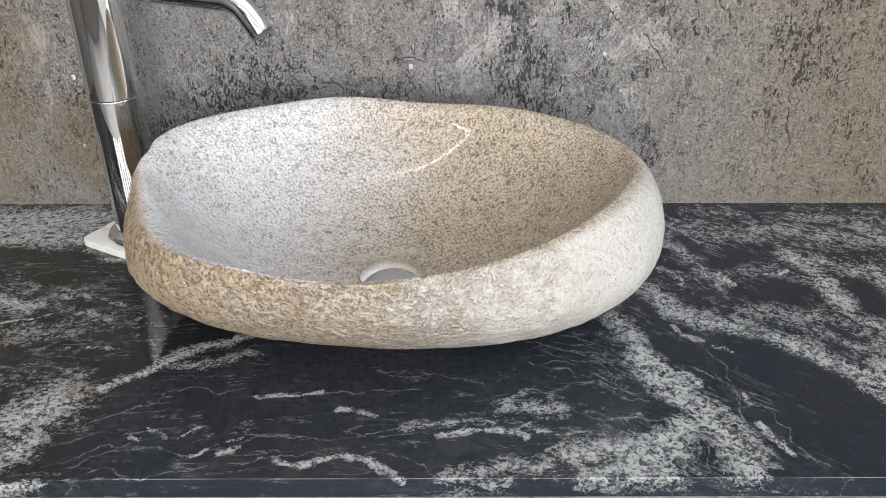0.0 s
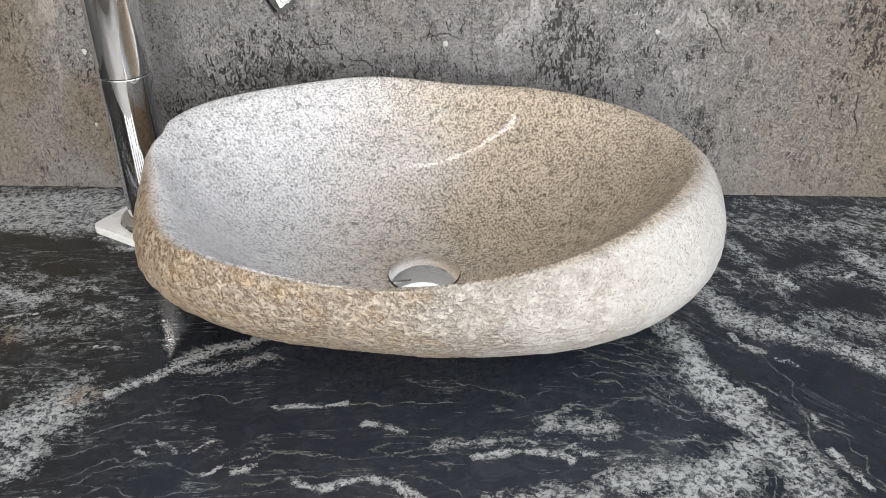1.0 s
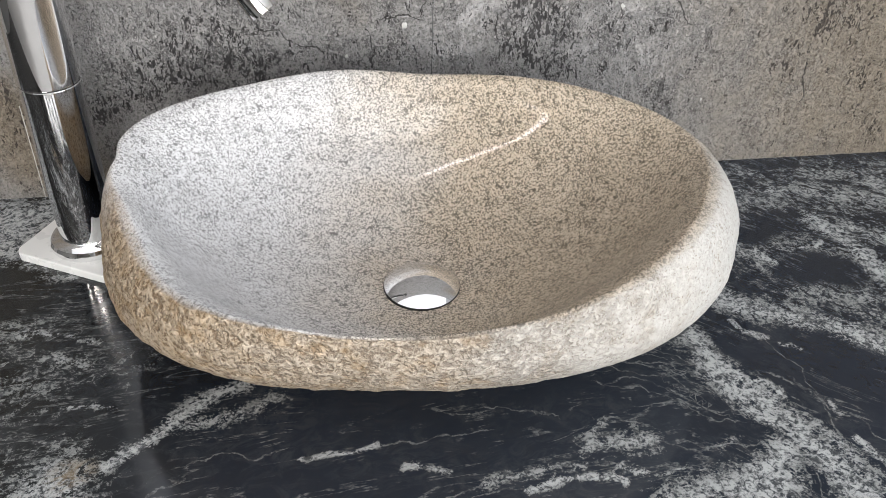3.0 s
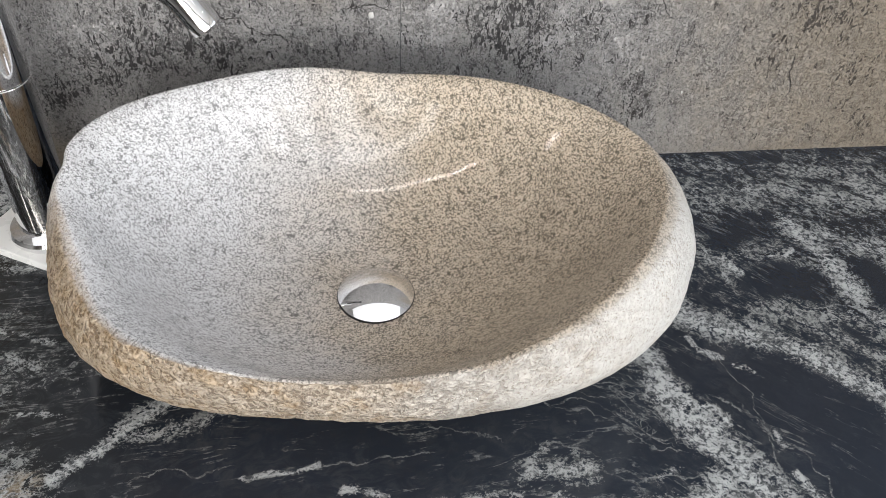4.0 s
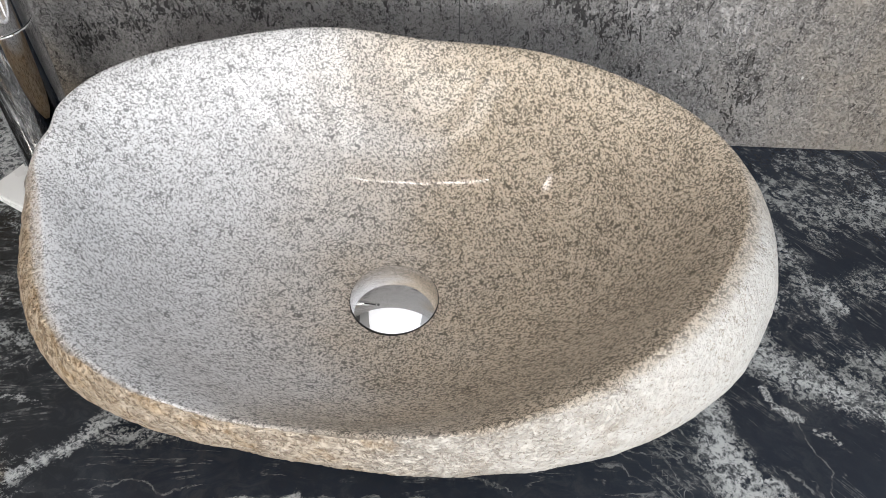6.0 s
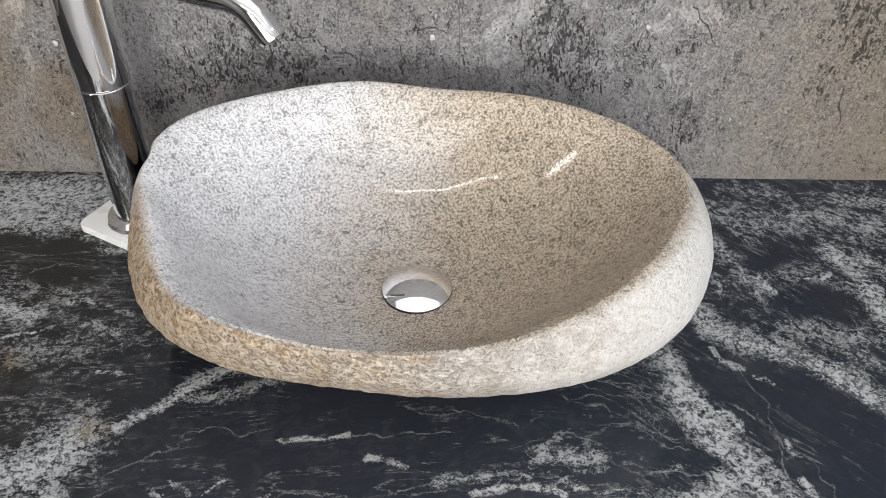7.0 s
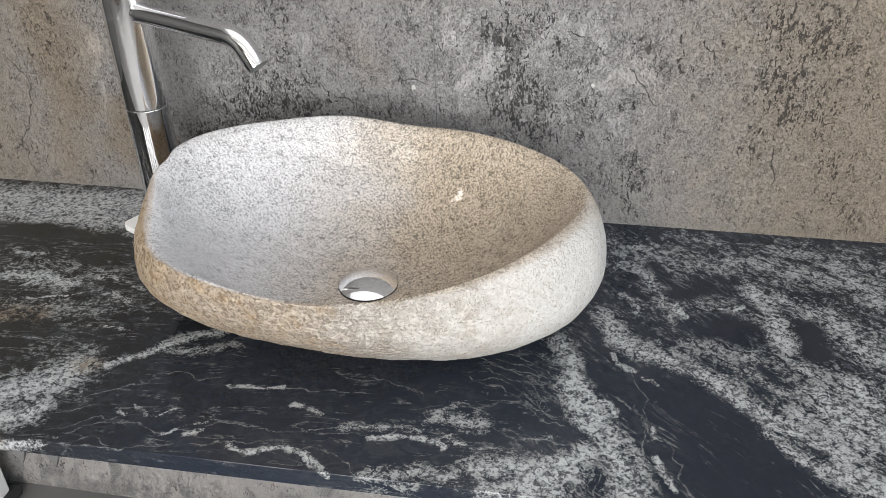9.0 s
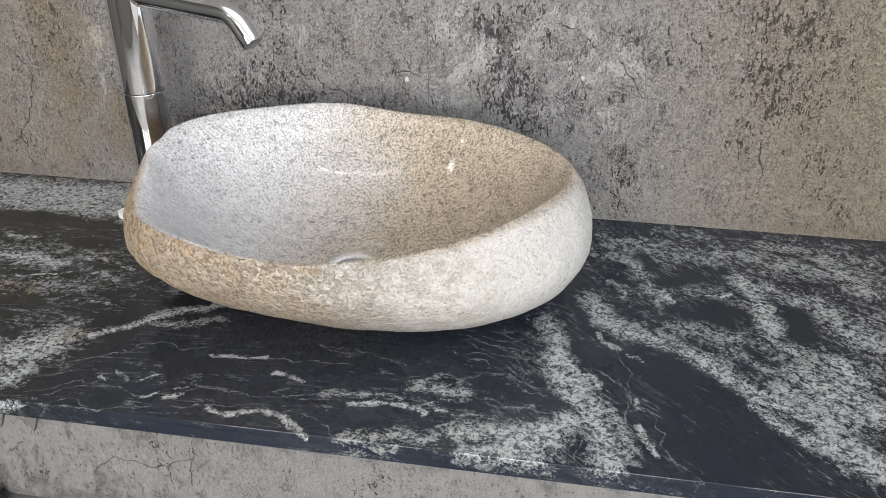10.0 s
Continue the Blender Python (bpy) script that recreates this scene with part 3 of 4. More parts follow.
granite.band([(-0.44, 0.835), (-0.40, 0.838)], 0.03, 0.7)
granite.band([(-0.305, 0.798), (-0.275, 0.792)], 0.018, 0.8)
granite.band([(-0.27, 0.765), (-0.24, 0.755)], 0.022, 0.75)
granite.clear([(-0.52, 0.888), (-0.40, 0.888), (-0.31, 0.868)], 0.055, 1.1)
granite.clear([(-0.34, 0.838), (-0.29, 0.835)], 0.05, 1.0)
granite.rust([(-0.40, 0.715), (-0.34, 0.715)], 0.05, 0.9)

# ---- figure of the wall (along, up) ----
plaster = Figure(0.003, ("dark", "pale", "tan"))
plaster.dark([(-0.249, 0.913), (-0.172, 0.947), (-0.107, 0.968), (-0.093, 0.947)], 0.035, 0.8)
plaster.dark([(-0.202, 0.953), (-0.151, 0.979), (-0.105, 0.982)], 0.045, 0.6)
plaster.dark([(-0.078, 0.954), (-0.003, 0.963), (0.034, 0.963)], 0.03, 0.5)
plaster.dark([(-0.346, 0.969), (-0.335, 0.945), (-0.319, 0.909)], 0.03, 0.6)
plaster.dark([(-0.104, 1.098), (-0.116, 1.026)], 0.02, 0.5)
plaster.dark([(-0.122, 1.097), (-0.123, 1.055)], 0.016, 0.45)
plaster.dark([(0.175, 1.033), (0.203, 1.006), (0.186, 0.975), (0.218, 0.947)], 0.04, 0.6)
plaster.dark([(0.174, 1.1), (0.162, 1.067)], 0.022, 0.8)
plaster.dark([(0.096, 1.071), (0.106, 1.056)], 0.014, 0.6)
plaster.dark([(0.181, 1.077), (0.22, 1.092), (0.228, 1.056)], 0.03, 0.4)
plaster.dark([(0.258, 0.946), (0.267, 0.941)], 0.012, 0.95)
plaster.dark([(0.271, 0.984), (0.279, 0.962)], 0.03, 0.4)
plaster.dark([(0.328, 0.9), (0.325, 0.86), (0.33, 0.843)], 0.013, 0.7)
plaster.dark([(0.31, 0.915), (0.332, 0.9)], 0.02, 0.45)
plaster.dark([(0.477, 1.079), (0.499, 1.105), (0.52, 1.088)], 0.045, 0.6)
plaster.dark([(0.482, 1.02), (0.501, 0.983)], 0.04, 0.7)
plaster.dark([(0.517, 1.012), (0.543, 0.989)], 0.03, 0.5)
plaster.dark([(0.407, 1.027), (0.411, 1.025)], 0.006, 0.9)
plaster.dark([(0.455, 0.931), (0.468, 0.926)], 0.018, 0.5)
plaster.dark([(0.345, 1.041), (0.376, 1.041)], 0.03, 0.4)
plaster.dark([(0.542, 1.037), (0.571, 1.038)], 0.04, 0.4)
plaster.dark([(0.584, 0.865), (0.6, 0.85)], 0.04, 0.35)
plaster.dark([(0.556, 0.939), (0.585, 0.919)], 0.03, 0.35)
plaster.dark([(0.256, 1.022), (0.298, 1.072)], 0.02, 0.35)
plaster.dark([(0.048, 1.083), (0.074, 1.063)], 0.03, 0.3)
plaster.dark([(0.041, 0.967), (0.092, 0.966)], 0.02, 0.45)
plaster.pale([(0.09, 1.06), (0.20, 1.03), (0.32, 1.03)], 0.13, 0.5)
plaster.pale([(0.23, 0.97), (0.33, 0.95)], 0.09, 0.5)
plaster.pale([(0.102, 1.078), (0.142, 1.045), (0.114, 1.001)], 0.05, 0.6)
plaster.pale([(0.195, 1.047), (0.246, 1.083), (0.286, 1.058)], 0.06, 0.55)
plaster.pale([(0.07, 0.969), (0.155, 0.966)], 0.04, 0.5)
plaster.pale([(-0.374, 1.06), (-0.37, 1.015), (-0.377, 0.943)], 0.04, 0.5)
plaster.pale([(-0.496, 0.928), (-0.504, 0.875)], 0.03, 0.5)
plaster.pale([(0.341, 1.074), (0.315, 1.086)], 0.05, 0.4)
plaster.pale([(0.231, 0.978), (0.244, 0.993)], 0.03, 0.5)
plaster.pale([(0.385, 0.965), (0.428, 0.938)], 0.05, 0.4)
plaster.tan([(0.524, 1.069), (0.593, 0.881)], 0.16, 0.8)
plaster.tan([(0.528, 0.952), (0.576, 0.84)], 0.12, 0.7)
plaster.tan([(-0.406, 1.058), (-0.458, 0.852)], 0.12, 0.7)
plaster.tan([(-0.369, 0.893), (-0.32, 0.853)], 0.07, 0.8)
plaster.tan([(-0.025, 1.045), (0.001, 1.017)], 0.05, 0.4)
plaster.crack([(-0.498, 0.999), (-0.484, 0.97), (-0.488, 0.937), (-0.509, 0.901), (-0.533, 0.871)])
plaster.crack([(-0.519, 0.883), (-0.514, 0.857), (-0.511, 0.839)])
plaster.crack([(-0.089, 0.993), (-0.065, 0.992), (-0.05, 0.979), (-0.024, 0.974)])
plaster.crack([(0.036, 1.004), (0.068, 0.999)])
plaster.crack([(0.068, 1.004), (0.079, 1.017)])
plaster.crack([(0.326, 1.027), (0.337, 1.006), (0.346, 0.993)])
plaster.crack([(0.489, 0.935), (0.497, 0.899)])
plaster.crack([(0.396, 1.064), (0.408, 1.044)])
plaster.crack([(0.15, 1.003), (0.15, 0.958)])
plaster.crack([(0.246, 1.073), (0.269, 1.071)])
plaster.crack([(0.307, 1.111), (0.311, 1.086)])
plaster.dark([(-0.716, 0.196), (-0.653, 0.214)], 0.03, 0.5)
plaster.dark([(-0.413, 0.321), (-0.391, 0.24)], 0.025, 0.5)
plaster.dark([(-0.605, 0.27), (-0.576, 0.248)], 0.04, 0.35)
plaster.dark([(-0.036, 0.291), (-0.015, 0.32)], 0.035, 0.45)
plaster.crack([(-0.344, 0.339), (-0.35, 0.294), (-0.358, 0.233)])
plaster.crack([(-0.351, 0.297), (-0.382, 0.288), (-0.424, 0.264), (-0.482, 0.275), (-0.503, 0.279)])
plaster.crack([(-0.503, 0.279), (-0.53, 0.256), (-0.551, 0.223)])
plaster.crack([(-0.713, 0.259), (-0.674, 0.285)])
plaster.pale([(-0.276, 0.3), (-0.197, 0.275)], 0.06, 0.5)
plaster.pale([(-0.503, 0.326), (-0.453, 0.308)], 0.05, 0.4)
plaster.dark([(0.175, 1.018), (0.201, 1.002), (0.22, 0.96)], 0.035, 0.8)
plaster.dark([(0.169, 0.965), (0.203, 0.956), (0.182, 0.994)], 0.04, 0.85)
plaster.dark([(0.152, 1.076), (0.167, 1.057)], 0.03, 0.85)
plaster.dark([(0.172, 1.065), (0.174, 1.052)], 0.02, 0.8)
plaster.dark([(0.479, 1.025), (0.502, 1.013)], 0.045, 0.9)
plaster.dark([(0.478, 1.086), (0.525, 1.073)], 0.05, 0.8)
plaster.dark([(0.489, 0.992), (0.499, 0.977)], 0.025, 0.8)
plaster.dark([(0.526, 0.99), (0.539, 0.972)], 0.03, 0.7)
plaster.dark([(0.561, 0.919), (0.571, 0.915)], 0.03, 0.65)
plaster.dark([(0.461, 0.932), (0.466, 0.928)], 0.022, 0.7)
plaster.dark([(0.339, 1.049), (0.358, 1.033)], 0.03, 0.55)
plaster.dark([(0.323, 0.874), (0.328, 0.905)], 0.022, 0.8)
plaster.dark([(-0.136, 0.971), (-0.096, 0.955)], 0.04, 0.6)
plaster.dark([(-0.168, 0.977), (-0.152, 0.963)], 0.03, 0.6)

plaster.pale([(-0.85, 0.27), (0.45, 0.30)], 0.30, 0.8)
plaster.tan([(-0.345, 0.93), (-0.30, 0.86), (-0.27, 0.83)], 0.07, 1.1)
plaster.dark([(-0.335, 0.92), (-0.30, 0.87)], 0.05, 0.5)
plaster.pale([(-0.24, 1.06), (-0.08, 1.04), (0.06, 1.02)], 0.08, 0.35)
plaster.tan([(0.66, 0.80), (0.66, 1.20)], 0.50, 1.0)
plaster.tan([(-0.54, 0.80), (-0.54, 1.20)], 0.34, 0.6)
plaster.tan([(-0.445, 1.10), (-0.425, 0.95)], 0.09, 1.0)
plaster.dark([(-0.45, 1.09), (-0.43, 1.02)], 0.05, 0.45)


# ---- room shell ----
def shell():
    x0, x1, y0 = ROOM
    tagged(part("floor", block(x0 - 0.1, x1 + 0.1, y0 - 0.1, WALL + 0.12, FLOOR - 0.1, FLOOR), SCREED), "grey screed floor with cloudy wear", "floor", kind="structure")
    tagged(part("ceiling", block(x0 - 0.1, x1 + 0.1, y0 - 0.1, WALL + 0.12, CEILING, CEILING + 0.1), SOFFIT), "off-white painted ceiling", "ceiling", kind="structure")
    # unseen wall, kept dark so that the chrome mirrors dark on its left
    tagged(part("wall_west", block(x0 - 0.1, x0, y0 - 0.1, WALL + 0.12, FLOOR, CEILING), DARK_WALL), "dark grey side wall, out of view, that darkens the chrome's reflections", "wall", kind="structure")
    # the south wall with its shopfront opening; unseen piers added to stripe the chrome
    bm = bmesh.new()
    piers = [(a + 0.19, b - 0.19, 0.55, 2.45) for a, b in zip(PANES, PANES[1:])]
    ends = PANES[0] - 0.19, PANES[-1] + 0.19
    for a, b, c, d in [(x0, ends[0], FLOOR, CEILING), (ends[1], x1, FLOOR, CEILING), (*ends, FLOOR, 0.55), (*ends, 2.45, CEILING)] + piers:
        bmesh.ops.create_cube(bm, size=1, matrix=pose((a + b) / 2, y0 - 0.05, (c + d) / 2) @ Matrix.Diagonal((b - a, 0.1, d - c, 1)))
    tagged(part("wall_south", bm, TAUPE), "taupe painted wall, out of view, with shopfront openings between added piers", "wall", kind="structure")
    # the east wall with its window opening
    w0, w1, s, h = -1.45, 0.75, 1.0, 2.3
    bm = bmesh.new()
    for a, b, c, d in ((y0 - 0.1, w0, FLOOR, CEILING), (w1, WALL + 0.12, FLOOR, CEILING), (w0, w1, FLOOR, s), (w0, w1, h, CEILING)):
        bmesh.ops.create_cube(bm, size=1, matrix=pose(x1 + 0.05, (a + b) / 2, (c + d) / 2) @ Matrix.Diagonal((0.1, b - a, d - c, 1)))
    tagged(part("wall_east", bm, PAINT), "white painted wall with a window opening", "wall", kind="structure")


def wall_panel(parent, x0, x1, z0, z1, cell, material=PLASTER):
    """One wall tile with a softly eased edge."""
    gap, ease = 0.00006, 0.0002
    xs = np.concatenate(([x0 + gap], np.linspace(x0 + gap + ease, x1 - gap - ease, max(2, int((x1 - x0) / cell))), [x1 - gap]))
    zs = np.concatenate(([z0 + gap], np.linspace(z0 + gap + ease, z1 - gap - ease, max(2, int((z1 - z0) / cell))), [z1 - gap]))
    gx, gz = np.meshgrid(xs, zs)
    gy = WALL + SKEW * gx
    for row in (gy[0], gy[-1], gy[:, 0], gy[:, -1]):
        row += ease
    v = np.stack([gx, gy, gz], -1).reshape(-1, 3)
    f = grid_faces(len(zs), len(xs))
    n = len(v)
    back = np.array([(x0 + gap, WALL + 0.045, z0 + gap), (x1 - gap, WALL + 0.045, z0 + gap), (x1 - gap, WALL + 0.045, z1 - gap), (x0 + gap, WALL + 0.045, z1 - gap)])
    c = len(xs)
    low, high = list(range(c)), list(range(n - c, n))
    left, right = list(range(0, n, c)), list(range(c - 1, n, c))
    faces = [tuple(q) for q in f] + [tuple(low[::-1] + [n, n + 1]), tuple(high + [n + 2, n + 3]), tuple(left + [n + 3, n]), tuple(right[::-1] + [n + 1, n + 2]), (n + 1, n, n + 3, n + 2)]
    ob = mesh_object("panel", np.concatenate([v, back]), faces, material, parent, "", False)
    plaster.lay(ob.data, np.append(v[:, 0], back[:, 0]), np.append(v[:, 2], back[:, 2]))
    return ob


def tiled_wall():
    x0, x1, _ = ROOM
    wall = part("wall_north", block(x0, x1, WALL + 0.045, WALL + 0.12, FLOOR, CEILING), SHADOW_GAP)
    tagged(wall, "concrete-look tiled wall with dark stains, peeling patches and tan fields", "wall", kind="structure")
    joints = [0.083 + 0.402 * k for k in range(-3, 4)]
    for a, b in zip(joints, joints[1:]):
        near = -0.75 < a < 0.6
        wall_panel(wall, a, b, 0.81, 1.212, 0.005 if near else 0.05)
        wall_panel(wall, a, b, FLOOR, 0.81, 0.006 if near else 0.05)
        wall_panel(wall, a, b, 1.212, CEILING, 0.06)
    for a, b in ((x0, joints[0]), (joints[-1], x1)):
        wall_panel(wall, a, b, FLOOR, 1.212, 0.06)
        wall_panel(wall, a, b, 1.212, CEILING, 0.06)
    # grout that shows in two of the upright joints
    for x, z0, z1, mat, label in ((-0.319, 0.8205, 0.925, CHIP, "pale grout line"), (0.083, 0.8205, 1.30, STEEL, "dark grout line")):
        y = WALL + SKEW * x
        part("grout_line", block(x - 0.0004, x + 0.0004, y - 0.0001, y + 0.004, z0, z1), mat, wall, label)
    # small bare chips of white filler
    rng = random.Random(4)
    for x, z, r in ((0.055, 0.995, 0.0030), (0.275, 1.008, 0.0025), (-0.002, 0.965, 0.0020), (-0.339, 0.985, 0.0026), (-0.345, 0.90, 0.0016), (0.38, 0.90, 0.0014)):
        bm = bmesh.new()
        bmesh.ops.create_icosphere(bm, subdivisions=2, radius=r)
        for v in bm.verts:
            k = 1 + rng.uniform(-0.45, 0.35)
            v.co = Vector((v.co.x * k * 0.85, v.co.y * 0.30, v.co.z * k * 1.15)) + Vector((x, WALL + SKEW * x - 0.0002, z))
        part("plaster_chip", bm, CHIP, wall, "bare white chip in the wall face", True)


def slab_piece(name, prof, across, parent, label, smooth_to=0):
    """Sweeps a closed profile of (y, z) along the counter and lays the figure on it."""
    x0, x1 = -0.85, 1.05
    xs = np.concatenate((np.linspace(x0, -0.50, 30)[:-1], np.arange(-0.50, 0.72, 0.0032), np.linspace(0.72, x1, 30)[1:]))
    prof = np.array(prof)
    rows, cols = len(prof), len(xs)
    v = np.stack([np.tile(xs, rows), np.repeat(prof[:, 0], cols), np.repeat(prof[:, 1], cols)], -1)
    faces = [tuple(q[::-1]) for q in grid_faces(rows, cols)]
    left, right = [r * cols for r in range(rows)], [r * cols + cols - 1 for r in range(rows)]
    faces += [tuple(left), tuple(right[::-1]), tuple(range(cols)) + tuple(range(rows * cols - 1, (rows - 1) * cols - 1, -1))]
    ob = mesh_object(name, v, faces, GRANITE, parent, label, False)
    granite.lay(ob.data, v[:, 0], np.repeat(across, cols))
    return ob


def countertop():
    """A slab with an eased arris and a strip glued under its front; the veins run over the edge."""
    top = tagged(new("countertop"), "polished black granite counter slab with white veins", "countertop")
    y1, seam = WALL + 0.014, TOP - 0.0062
    prof = [(y, TOP) for y in np.arange(y1, EDGE + 0.003, -0.0034)]
    prof += [(EDGE + 0.0005, TOP), (EDGE + 0.00015, TOP - 0.00015), (EDGE, TOP - 0.0005), (EDGE, TOP - 0.0040), (EDGE, seam + 0.0004), (EDGE + 0.0004, seam)]
    run = [0.0]
    for (ya, za), (yb, zb) in zip(prof, prof[1:]):
        run.append(run[-1] + math.hypot(yb - ya, zb - za))
    prof += [(y1, seam)]
    slab_piece("slab", prof, [y1 - r for r in run] + [EDGE], top, "black granite slab with white veins")
    prof = [(EDGE + 0.030, seam - 0.0003), (EDGE + 0.0010, seam - 0.0003), (EDGE + 0.0004, seam - 0.0008)]
    prof += [(EDGE + 0.0004, z) for z in np.linspace(seam - 0.003, SLAB + 0.0015, 5)] + [(EDGE + 0.0018, SLAB), (EDGE + 0.030, SLAB)]
    slab_piece("front_strip", prof, [EDGE - (TOP - z) for _, z in prof], top, "granite strip glued under the front edge")
    part("core", block(-0.85, 1.05, EDGE + 0.030, y1 - 0.002, SLAB, seam - 0.0003), SHADOW_GAP, top, "dark backing board under the slab")


# ---- the stone basin ----
CX, CY = 0.045, 0.765
DRAIN = Vector((0.0425, 0.7835, 0.8510))


def wave(c, a):
    out = c[0] + 0 * a
    for k in range(1, (len(c) - 1) // 2 + 1):
        out = out + c[2 * k - 1] * np.cos(k * a) + c[2 * k] * np.sin(k * a)
    return out


def oval(a):
    return 1 / np.sqrt((np.cos(a) / 0.26) ** 2 + (np.sin(a) / 0.16) ** 2)


RIM_OUT = [0.9805, -0.03461, 0.07966, -0.04805, -0.02193, 0.01019, 0.04151, -0.04095, -0.0003941, 0.01763, 0.01164, -0.01002, -0.003799, 0.003555, 0.004422, -0.00864, 0.002508, 0.001553, -0.001096]
RIM_UP = [0.9667, 0.004108, 0.0156, 0.0003625, -0.004181, 0.001371, -0.0013, -0.001352, -0.0005188, 0.0002438, 0.0001792, 0.0001647, -0.001873]
BELLY = [1.023, -0.02153, 0.06702, -0.009913, -0.03536, 0.008602, 0.01576, -0.02416, -0.005188, 0.01504, -0.001247, -0.006108, 0.003004]
BELLY_UP = [0.9156, 0.005689, -0.002769, -0.00706, 0.008299, 0.002097, -0.0002342, -0.001366, 0.001092, 0.001498, 0.001546]
UNDER = [1.265, -0.2769, -1.095, 1.372e-05, -0.1673]


def basin():
    sink = tagged(new("vessel_sink"), "speckled river-stone vessel sink with ochre-skinned outside, standing on the counter", "sink")
    a = np.linspace(0, 2 * np.pi, 1100, endpoint=False)
    # a chipped notch and a knuckle beside it in the rim
    notch = 0.0021 * np.exp(-(((a - radians(171.5)) / radians(3.2)) ** 2)) - 0.0038 * np.exp(-(((a - radians(164.3)) / radians(2.6)) ** 2))
    rim = oval(a) * wave(RIM_OUT, a) + notch
    rim_z = wave(RIM_UP, a)
    belly, belly_z = oval(a) * wave(BELLY, a) + 0.7 * notch, wave(BELLY_UP, a)
    rings, inside = [], []

    def ring(x, y, z, k):
        rings.append(np.stack([x, y, z], -1))
        inside.append(np.full(len(a), k))

    def out(r, z, k=0.0):
        ring(CX + r * np.cos(a), CY + r * np.sin(a), z, k)

    # the polish runs over the lip along the back and just onto it elsewhere
    worn = np.clip((np.sin(a) + 0.05) / 0.3, 0, 1)

    # under side and belly, from the flat foot upwards
    for s in np.linspace(np.pi / 2, 0, 44)[:-1]:
        out(belly * (0.42 + 0.58 * np.maximum(np.cos(s), 0) ** wave(UNDER, a)), belly_z - (belly_z - TOP) * np.sin(s))
    for s in np.linspace(0, np.pi / 2, 48)[:-1]:
        out(rim + 0.0016 + np.maximum(belly - rim - 0.0016, 0) * np.cos(s), belly_z + (rim_z - 0.0010 - belly_z) * np.sin(s), np.maximum(worn * min(1.0, max(0.0, (np.sin(s) - 0.55) / 0.25)), 0.7 * max(0.0, (np.sin(s) - 0.95) / 0.05)))
    out(rim + 0.0008, rim_z - 0.0002, 0.9)
    # the bowl, from the rim down to the drain: a rounded lip, then an even hollow
    even, even_z = oval(a) * wave(RIM_OUT[:7], a), wave(RIM_UP[:5], a)
    power, turn, lip = 2.75 - 0.4 * np.cos(a), 0.865, 0.62 + 0.31 * np.sin(a)
    full = turn ** power + power * turn ** (power - 1) * (1 - turn) * (1 - lip / 2)
    fall = np.concatenate((np.linspace(0.995, 0.80, 26), np.linspace(0.79, 0.02, 44)))
    for s in fall:
        w = s ** 5
        r = rim * w + even * (1 - w)
        x, y, z = CX + r * np.cos(a), CY + r * np.sin(a), rim_z * w + even_z * (1 - w)
        c = max(0.0, (s - turn) / (1 - turn))
        f = s ** power if s <= turn else turn ** power + power * turn ** (power - 1) * (1 - turn) * (c - lip * (c ** 3 - c ** 4 / 2))
        ring(DRAIN.x + (x - DRAIN.x) * s, DRAIN.y + (y - DRAIN.y) * s, DRAIN.z - 0.002 + (z - DRAIN.z + 0.002) * f / full, 1.0)
    v = np.concatenate(rings)
    inner = np.concatenate(inside)
    # the hand-ground bowl is faintly wavy between lip and drain
    hollow = np.repeat([0.0] * (len(rings) - 70) + [min(1.0, 14 * (1 - s), 3 * s) for s in fall], len(a))
    # hewn unevenness of the outside and of the rim
    moved = []
    for p, k, depth in zip(v, inner, hollow):
        q = Vector(p)
        low = min(1.0, max(0.0, (p[2] - TOP) / 0.03))
        h = noise.noise(q * 40) * 0.0012 + (noise.noise(q * 110) * 0.0011 + noise.noise(q * 230) * 0.0007) * (1.0 if p[0] < 0 else max(0.45, 1 - p[0] * 3))
        way = Vector((p[0] - CX, p[1] - CY, 0)).normalized()
        q.z += (noise.noise(q * 13) * 0.0007 + noise.noise(q * 29) * 0.0003) * depth
        moved.append(q + way * h * (1 - k) * low + Vector((0, 0, noise.noise(q * 70) * 0.0008 * low * (1 - 0.9 * k))))
    n, m = len(a), len(rings)
    faces = [tuple(f) for f in grid_faces(m, n, True)]
    faces.append(tuple(range(n - 1, -1, -1)))
    faces.append(tuple(range((m - 1) * n, m * n)))
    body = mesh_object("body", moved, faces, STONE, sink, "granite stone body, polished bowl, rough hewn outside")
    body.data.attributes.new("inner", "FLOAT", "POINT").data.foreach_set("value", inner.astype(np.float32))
    # pop-up waste
    d = (DRAIN.x, DRAIN.y, DRAIN.z)
    part("drain_collar", lathe([(0.0332, -0.004), (0.0336, -0.001), (0.0335, 0.0003), (0.0328, 0.0006), (0.0322, -0.004)], d), SHADOW_GAP, sink, "dark gap round the drain cap", True)
    edge, ball = radians(34), 0.0330 / math.sin(radians(34))
    dome = [(ball * math.sin(t), 0.0008 + ball * (math.cos(t) - math.cos(edge))) for t in np.linspace(edge, 0, 24)]
    part("drain_cap", lathe([(0.0300, -0.004), (0.0322, -0.003), (0.0330, -0.0004)] + dome, d), CHROME, sink, "domed chrome pop-up drain cap", True)


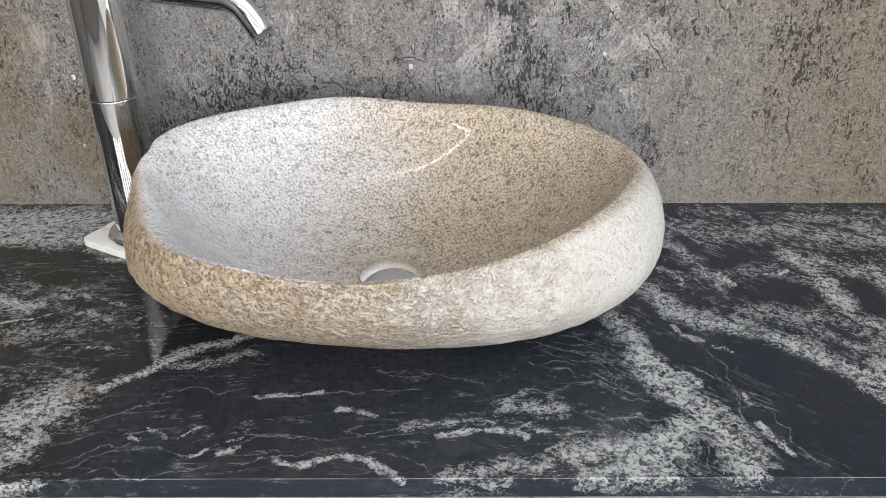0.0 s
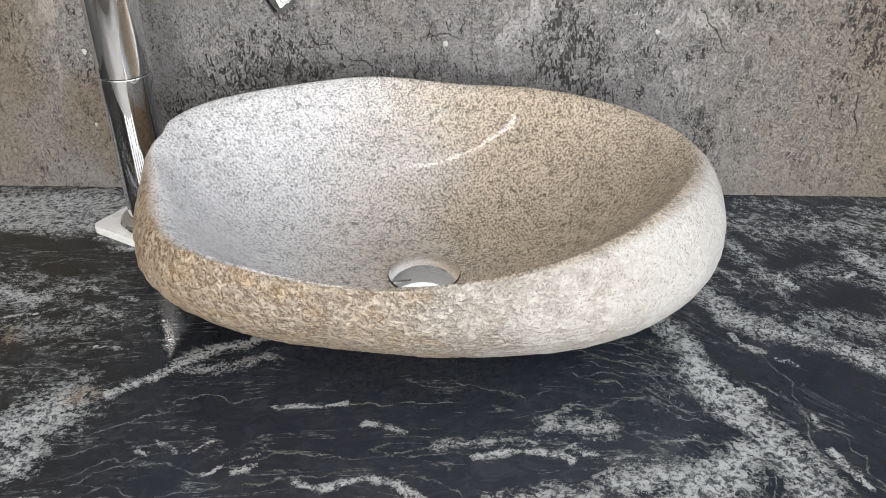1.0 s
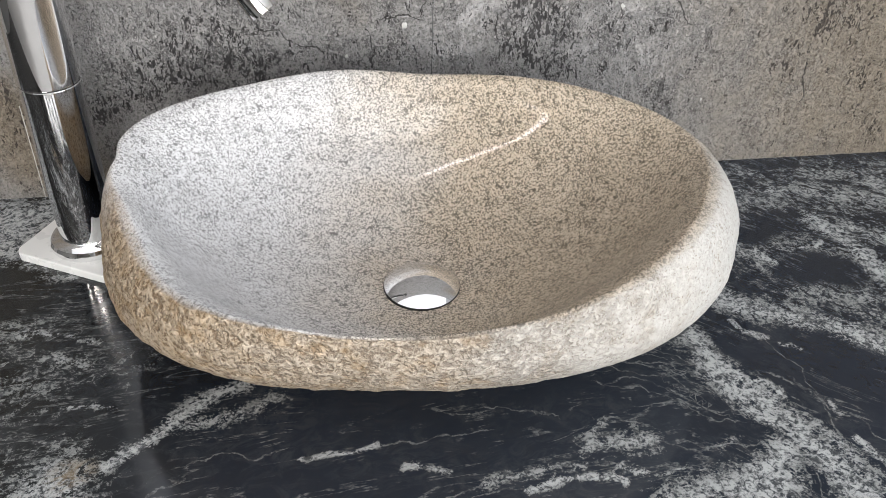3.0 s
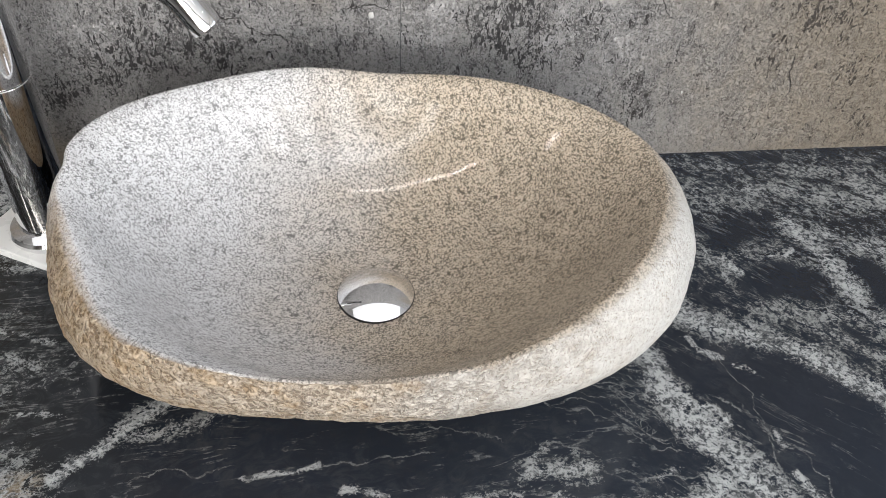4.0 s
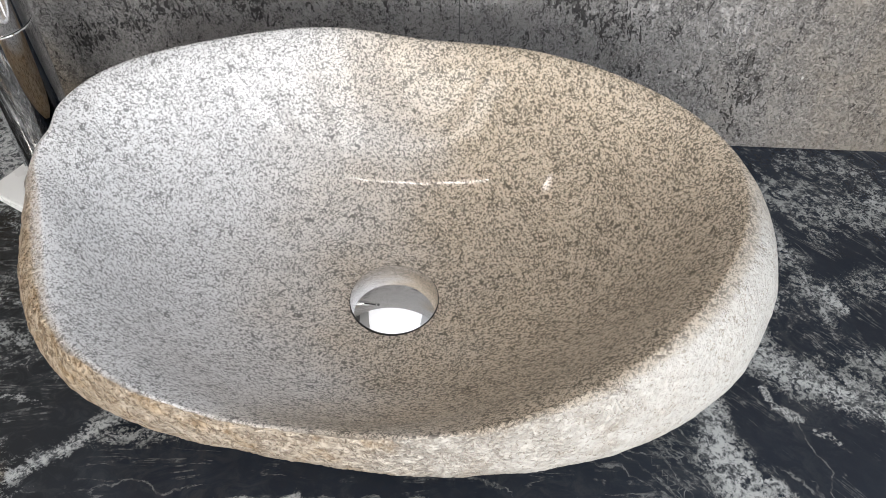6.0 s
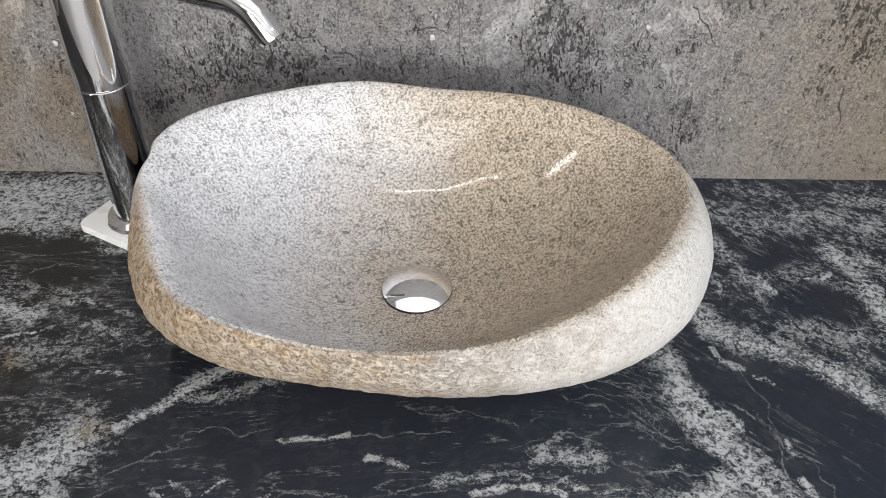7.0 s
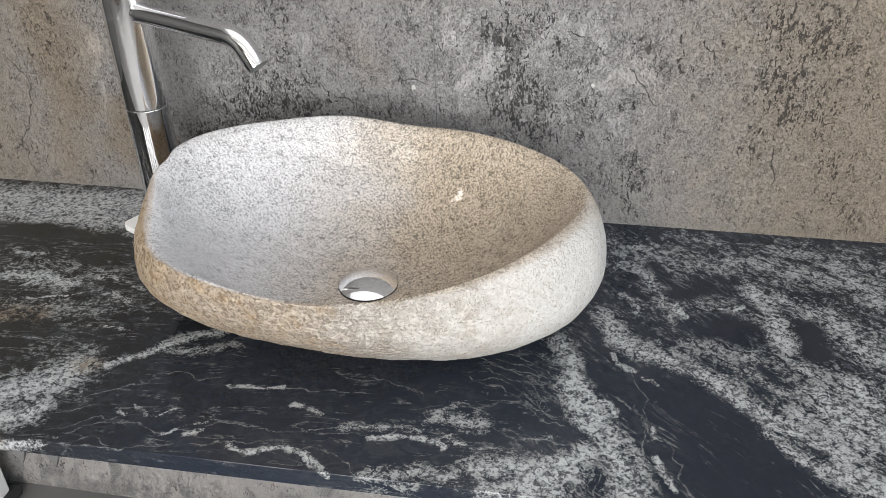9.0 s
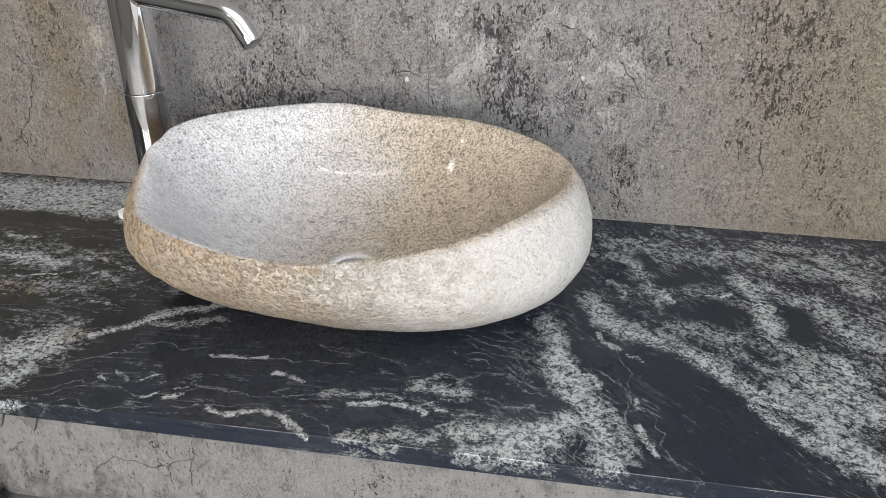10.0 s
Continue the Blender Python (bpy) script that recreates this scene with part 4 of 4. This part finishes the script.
def faucet():
    place = (-0.2580, 0.9185, 0.0)
    tap = tagged(new("faucet"), "tall polished chrome faucet with bent spout on white plate", "faucet")
    z0, seam, z1, r = 0.828, 0.996, 1.20, 0.0258
    part("base_ring", lathe([(0.0, z0), (0.0350, z0), (0.0360, z0 + 0.002), (0.0360, z0 + 0.006), (0.0340, z0 + 0.0092), (0.0300, z0 + 0.0118), (r, z0 + 0.0135)], place), CHROME, tap, "chrome base ring", True)
    part("lower_body", lathe([(0.0, z0 + 0.010), (r, z0 + 0.010), (r, seam - 0.0012), (r - 0.0006, seam - 0.0004), (0, seam - 0.0004)], place), CHROME, tap, "", True)
    part("seam_ring", lathe([(0, seam - 0.0004), (r - 0.0012, seam - 0.0004), (r - 0.0012, seam + 0.0004), (0, seam + 0.0004)], place), SHADOW_GAP, tap)
    part("upper_body", lathe([(0, seam + 0.0004), (r - 0.0006, seam + 0.0004), (r, seam + 0.0012), (r, z1 - 0.003), (r - 0.003, z1), (0, z1)], place), CHROME, tap, "", True)
    way = Vector((0.186, -0.0875, 0)).normalized()
    start = Vector((place[0], place[1], 1.112))
    path, bend, angle = [], 0.033, radians(50)
    for s in np.linspace(0.018, 0.1680, 8):
        path.append(start + way * s)
    for t in np.linspace(0, angle, 14)[1:]:
        path.append(start + way * (0.1680 + bend * math.sin(t)) - Vector((0, 0, bend * (1 - math.cos(t)))))
    end = way * math.cos(angle) - Vector((0, 0, math.sin(angle)))
    last = path[-1]
    for s in (0.008, 0.018, 0.0215):
        path.append(last + end * s)
    part("spout", sweep(path, [0.0125] + [0.0117] * (len(path) - 2) + [0.0112]), CHROME, tap, "bent round chrome spout", True)
    part("aerator", sweep([path[-1] - end * 0.006, path[-1] - end * 0.0035, path[-1], path[-1] + end * 0.0003], [0.0005, 0.0100, 0.0100, 0.0111]), STEEL, tap, "grey aerator in the spout's mouth", True)


def faucet_plate():
    """A white plate with rounded corners under the faucet."""
    turn = radians(-29)
    along, side = Vector((math.cos(turn), math.sin(turn), 0)), Vector((-math.sin(turn), math.cos(turn), 0))
    corner = Vector((-0.3265, 0.9085, 0))
    length, width, r = 0.140, 0.098, 0.010
    bm = bmesh.new()
    ring = []
    for cx, cy, a0 in ((r, r, 180), (length - r, r, 270), (length - r, width - r, 0), (r, width - r, 90)):
        for t in np.linspace(0, 90, 7):
            a = radians(a0 + t)
            ring.append(corner + along * (cx + r * math.cos(a)) + side * (cy + r * math.sin(a)))
    lo = [bm.verts.new(p + Vector((0, 0, TOP))) for p in ring]
    f = bm.faces.new(lo)
    up = bmesh.ops.extrude_face_region(bm, geom=[f])["geom"]
    for v in up:
        if isinstance(v, bmesh.types.BMVert):
            v.co.z += 0.008
    top = [e for e in bm.edges if all(v.co.z > TOP + 0.004 for v in e.verts)]
    bmesh.ops.bevel(bm, geom=top, offset=0.0012, segments=2, profile=0.5, affect="EDGES")
    ob = part("mounting_plate", bm, ACRYLIC)
    tagged(ob, "glossy white plate with rounded corners under the faucet", "plate")


def bracket(x):
    """A pointed dark tip under the slab's front, like a hanging granite chip."""
    bm = bmesh.new()
    y = EDGE + 0.006
    pts = [(x - 0.009, y, SLAB), (x + 0.009, y, SLAB), (x, y, SLAB - 0.021)]
    lo = [bm.verts.new(p) for p in pts]
    hi = [bm.verts.new((p[0], p[1] + 0.004, p[2])) for p in pts]
    bm.faces.new(lo)
    bm.faces.new(hi[::-1])
    for k in range(3):
        bm.faces.new((lo[k], hi[k], hi[(k + 1) % 3], lo[(k + 1) % 3]))
    tagged(part("slab_tip", bm, STEEL), "small pointed dark tip under the counter slab, like a hanging granite chip", "bracket", "gussets under the counter")


def floor_board():
    board = tagged(new("display_board"), "white board on a black plinth standing by the wall", "board")
    part("panel_board", block(-1.10, -0.745, 0.952, 0.980, 0.172, 0.70, 0.003), BOARD, board)
    part("plinth", block(-1.11, -0.733, 0.944, 1.000, FLOOR, 0.172, 0.008), BLACK, board, "black plinth")


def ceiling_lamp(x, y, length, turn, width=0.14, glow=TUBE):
    lamp = tagged(new("ceiling_lamp"), "flat white panel light fixed to the ceiling, out of view", "lamp", "ceiling lamps")
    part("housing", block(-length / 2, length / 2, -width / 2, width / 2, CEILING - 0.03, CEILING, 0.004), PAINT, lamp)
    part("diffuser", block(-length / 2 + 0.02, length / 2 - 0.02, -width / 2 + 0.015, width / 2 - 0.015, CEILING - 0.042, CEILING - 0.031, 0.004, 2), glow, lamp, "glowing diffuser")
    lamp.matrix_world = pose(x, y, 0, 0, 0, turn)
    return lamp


shell()
tiled_wall()
countertop()
basin()
faucet_plate()
faucet()
bracket(-0.2535)
bracket(-0.2175)
floor_board()
ceiling_lamp(-0.78, -1.45, 1.15, 4, 0.085)
ceiling_lamp(-2.00, -0.92, 0.40, 60, 0.12)
ceiling_lamp(1.90, -0.30, 0.18, 90, 0.07)
# broad dim panel, unseen, added to fill the bowl with light from above
ceiling_lamp(0.05, 0.30, 3.00, 0, 1.60, CEILING_FILL)
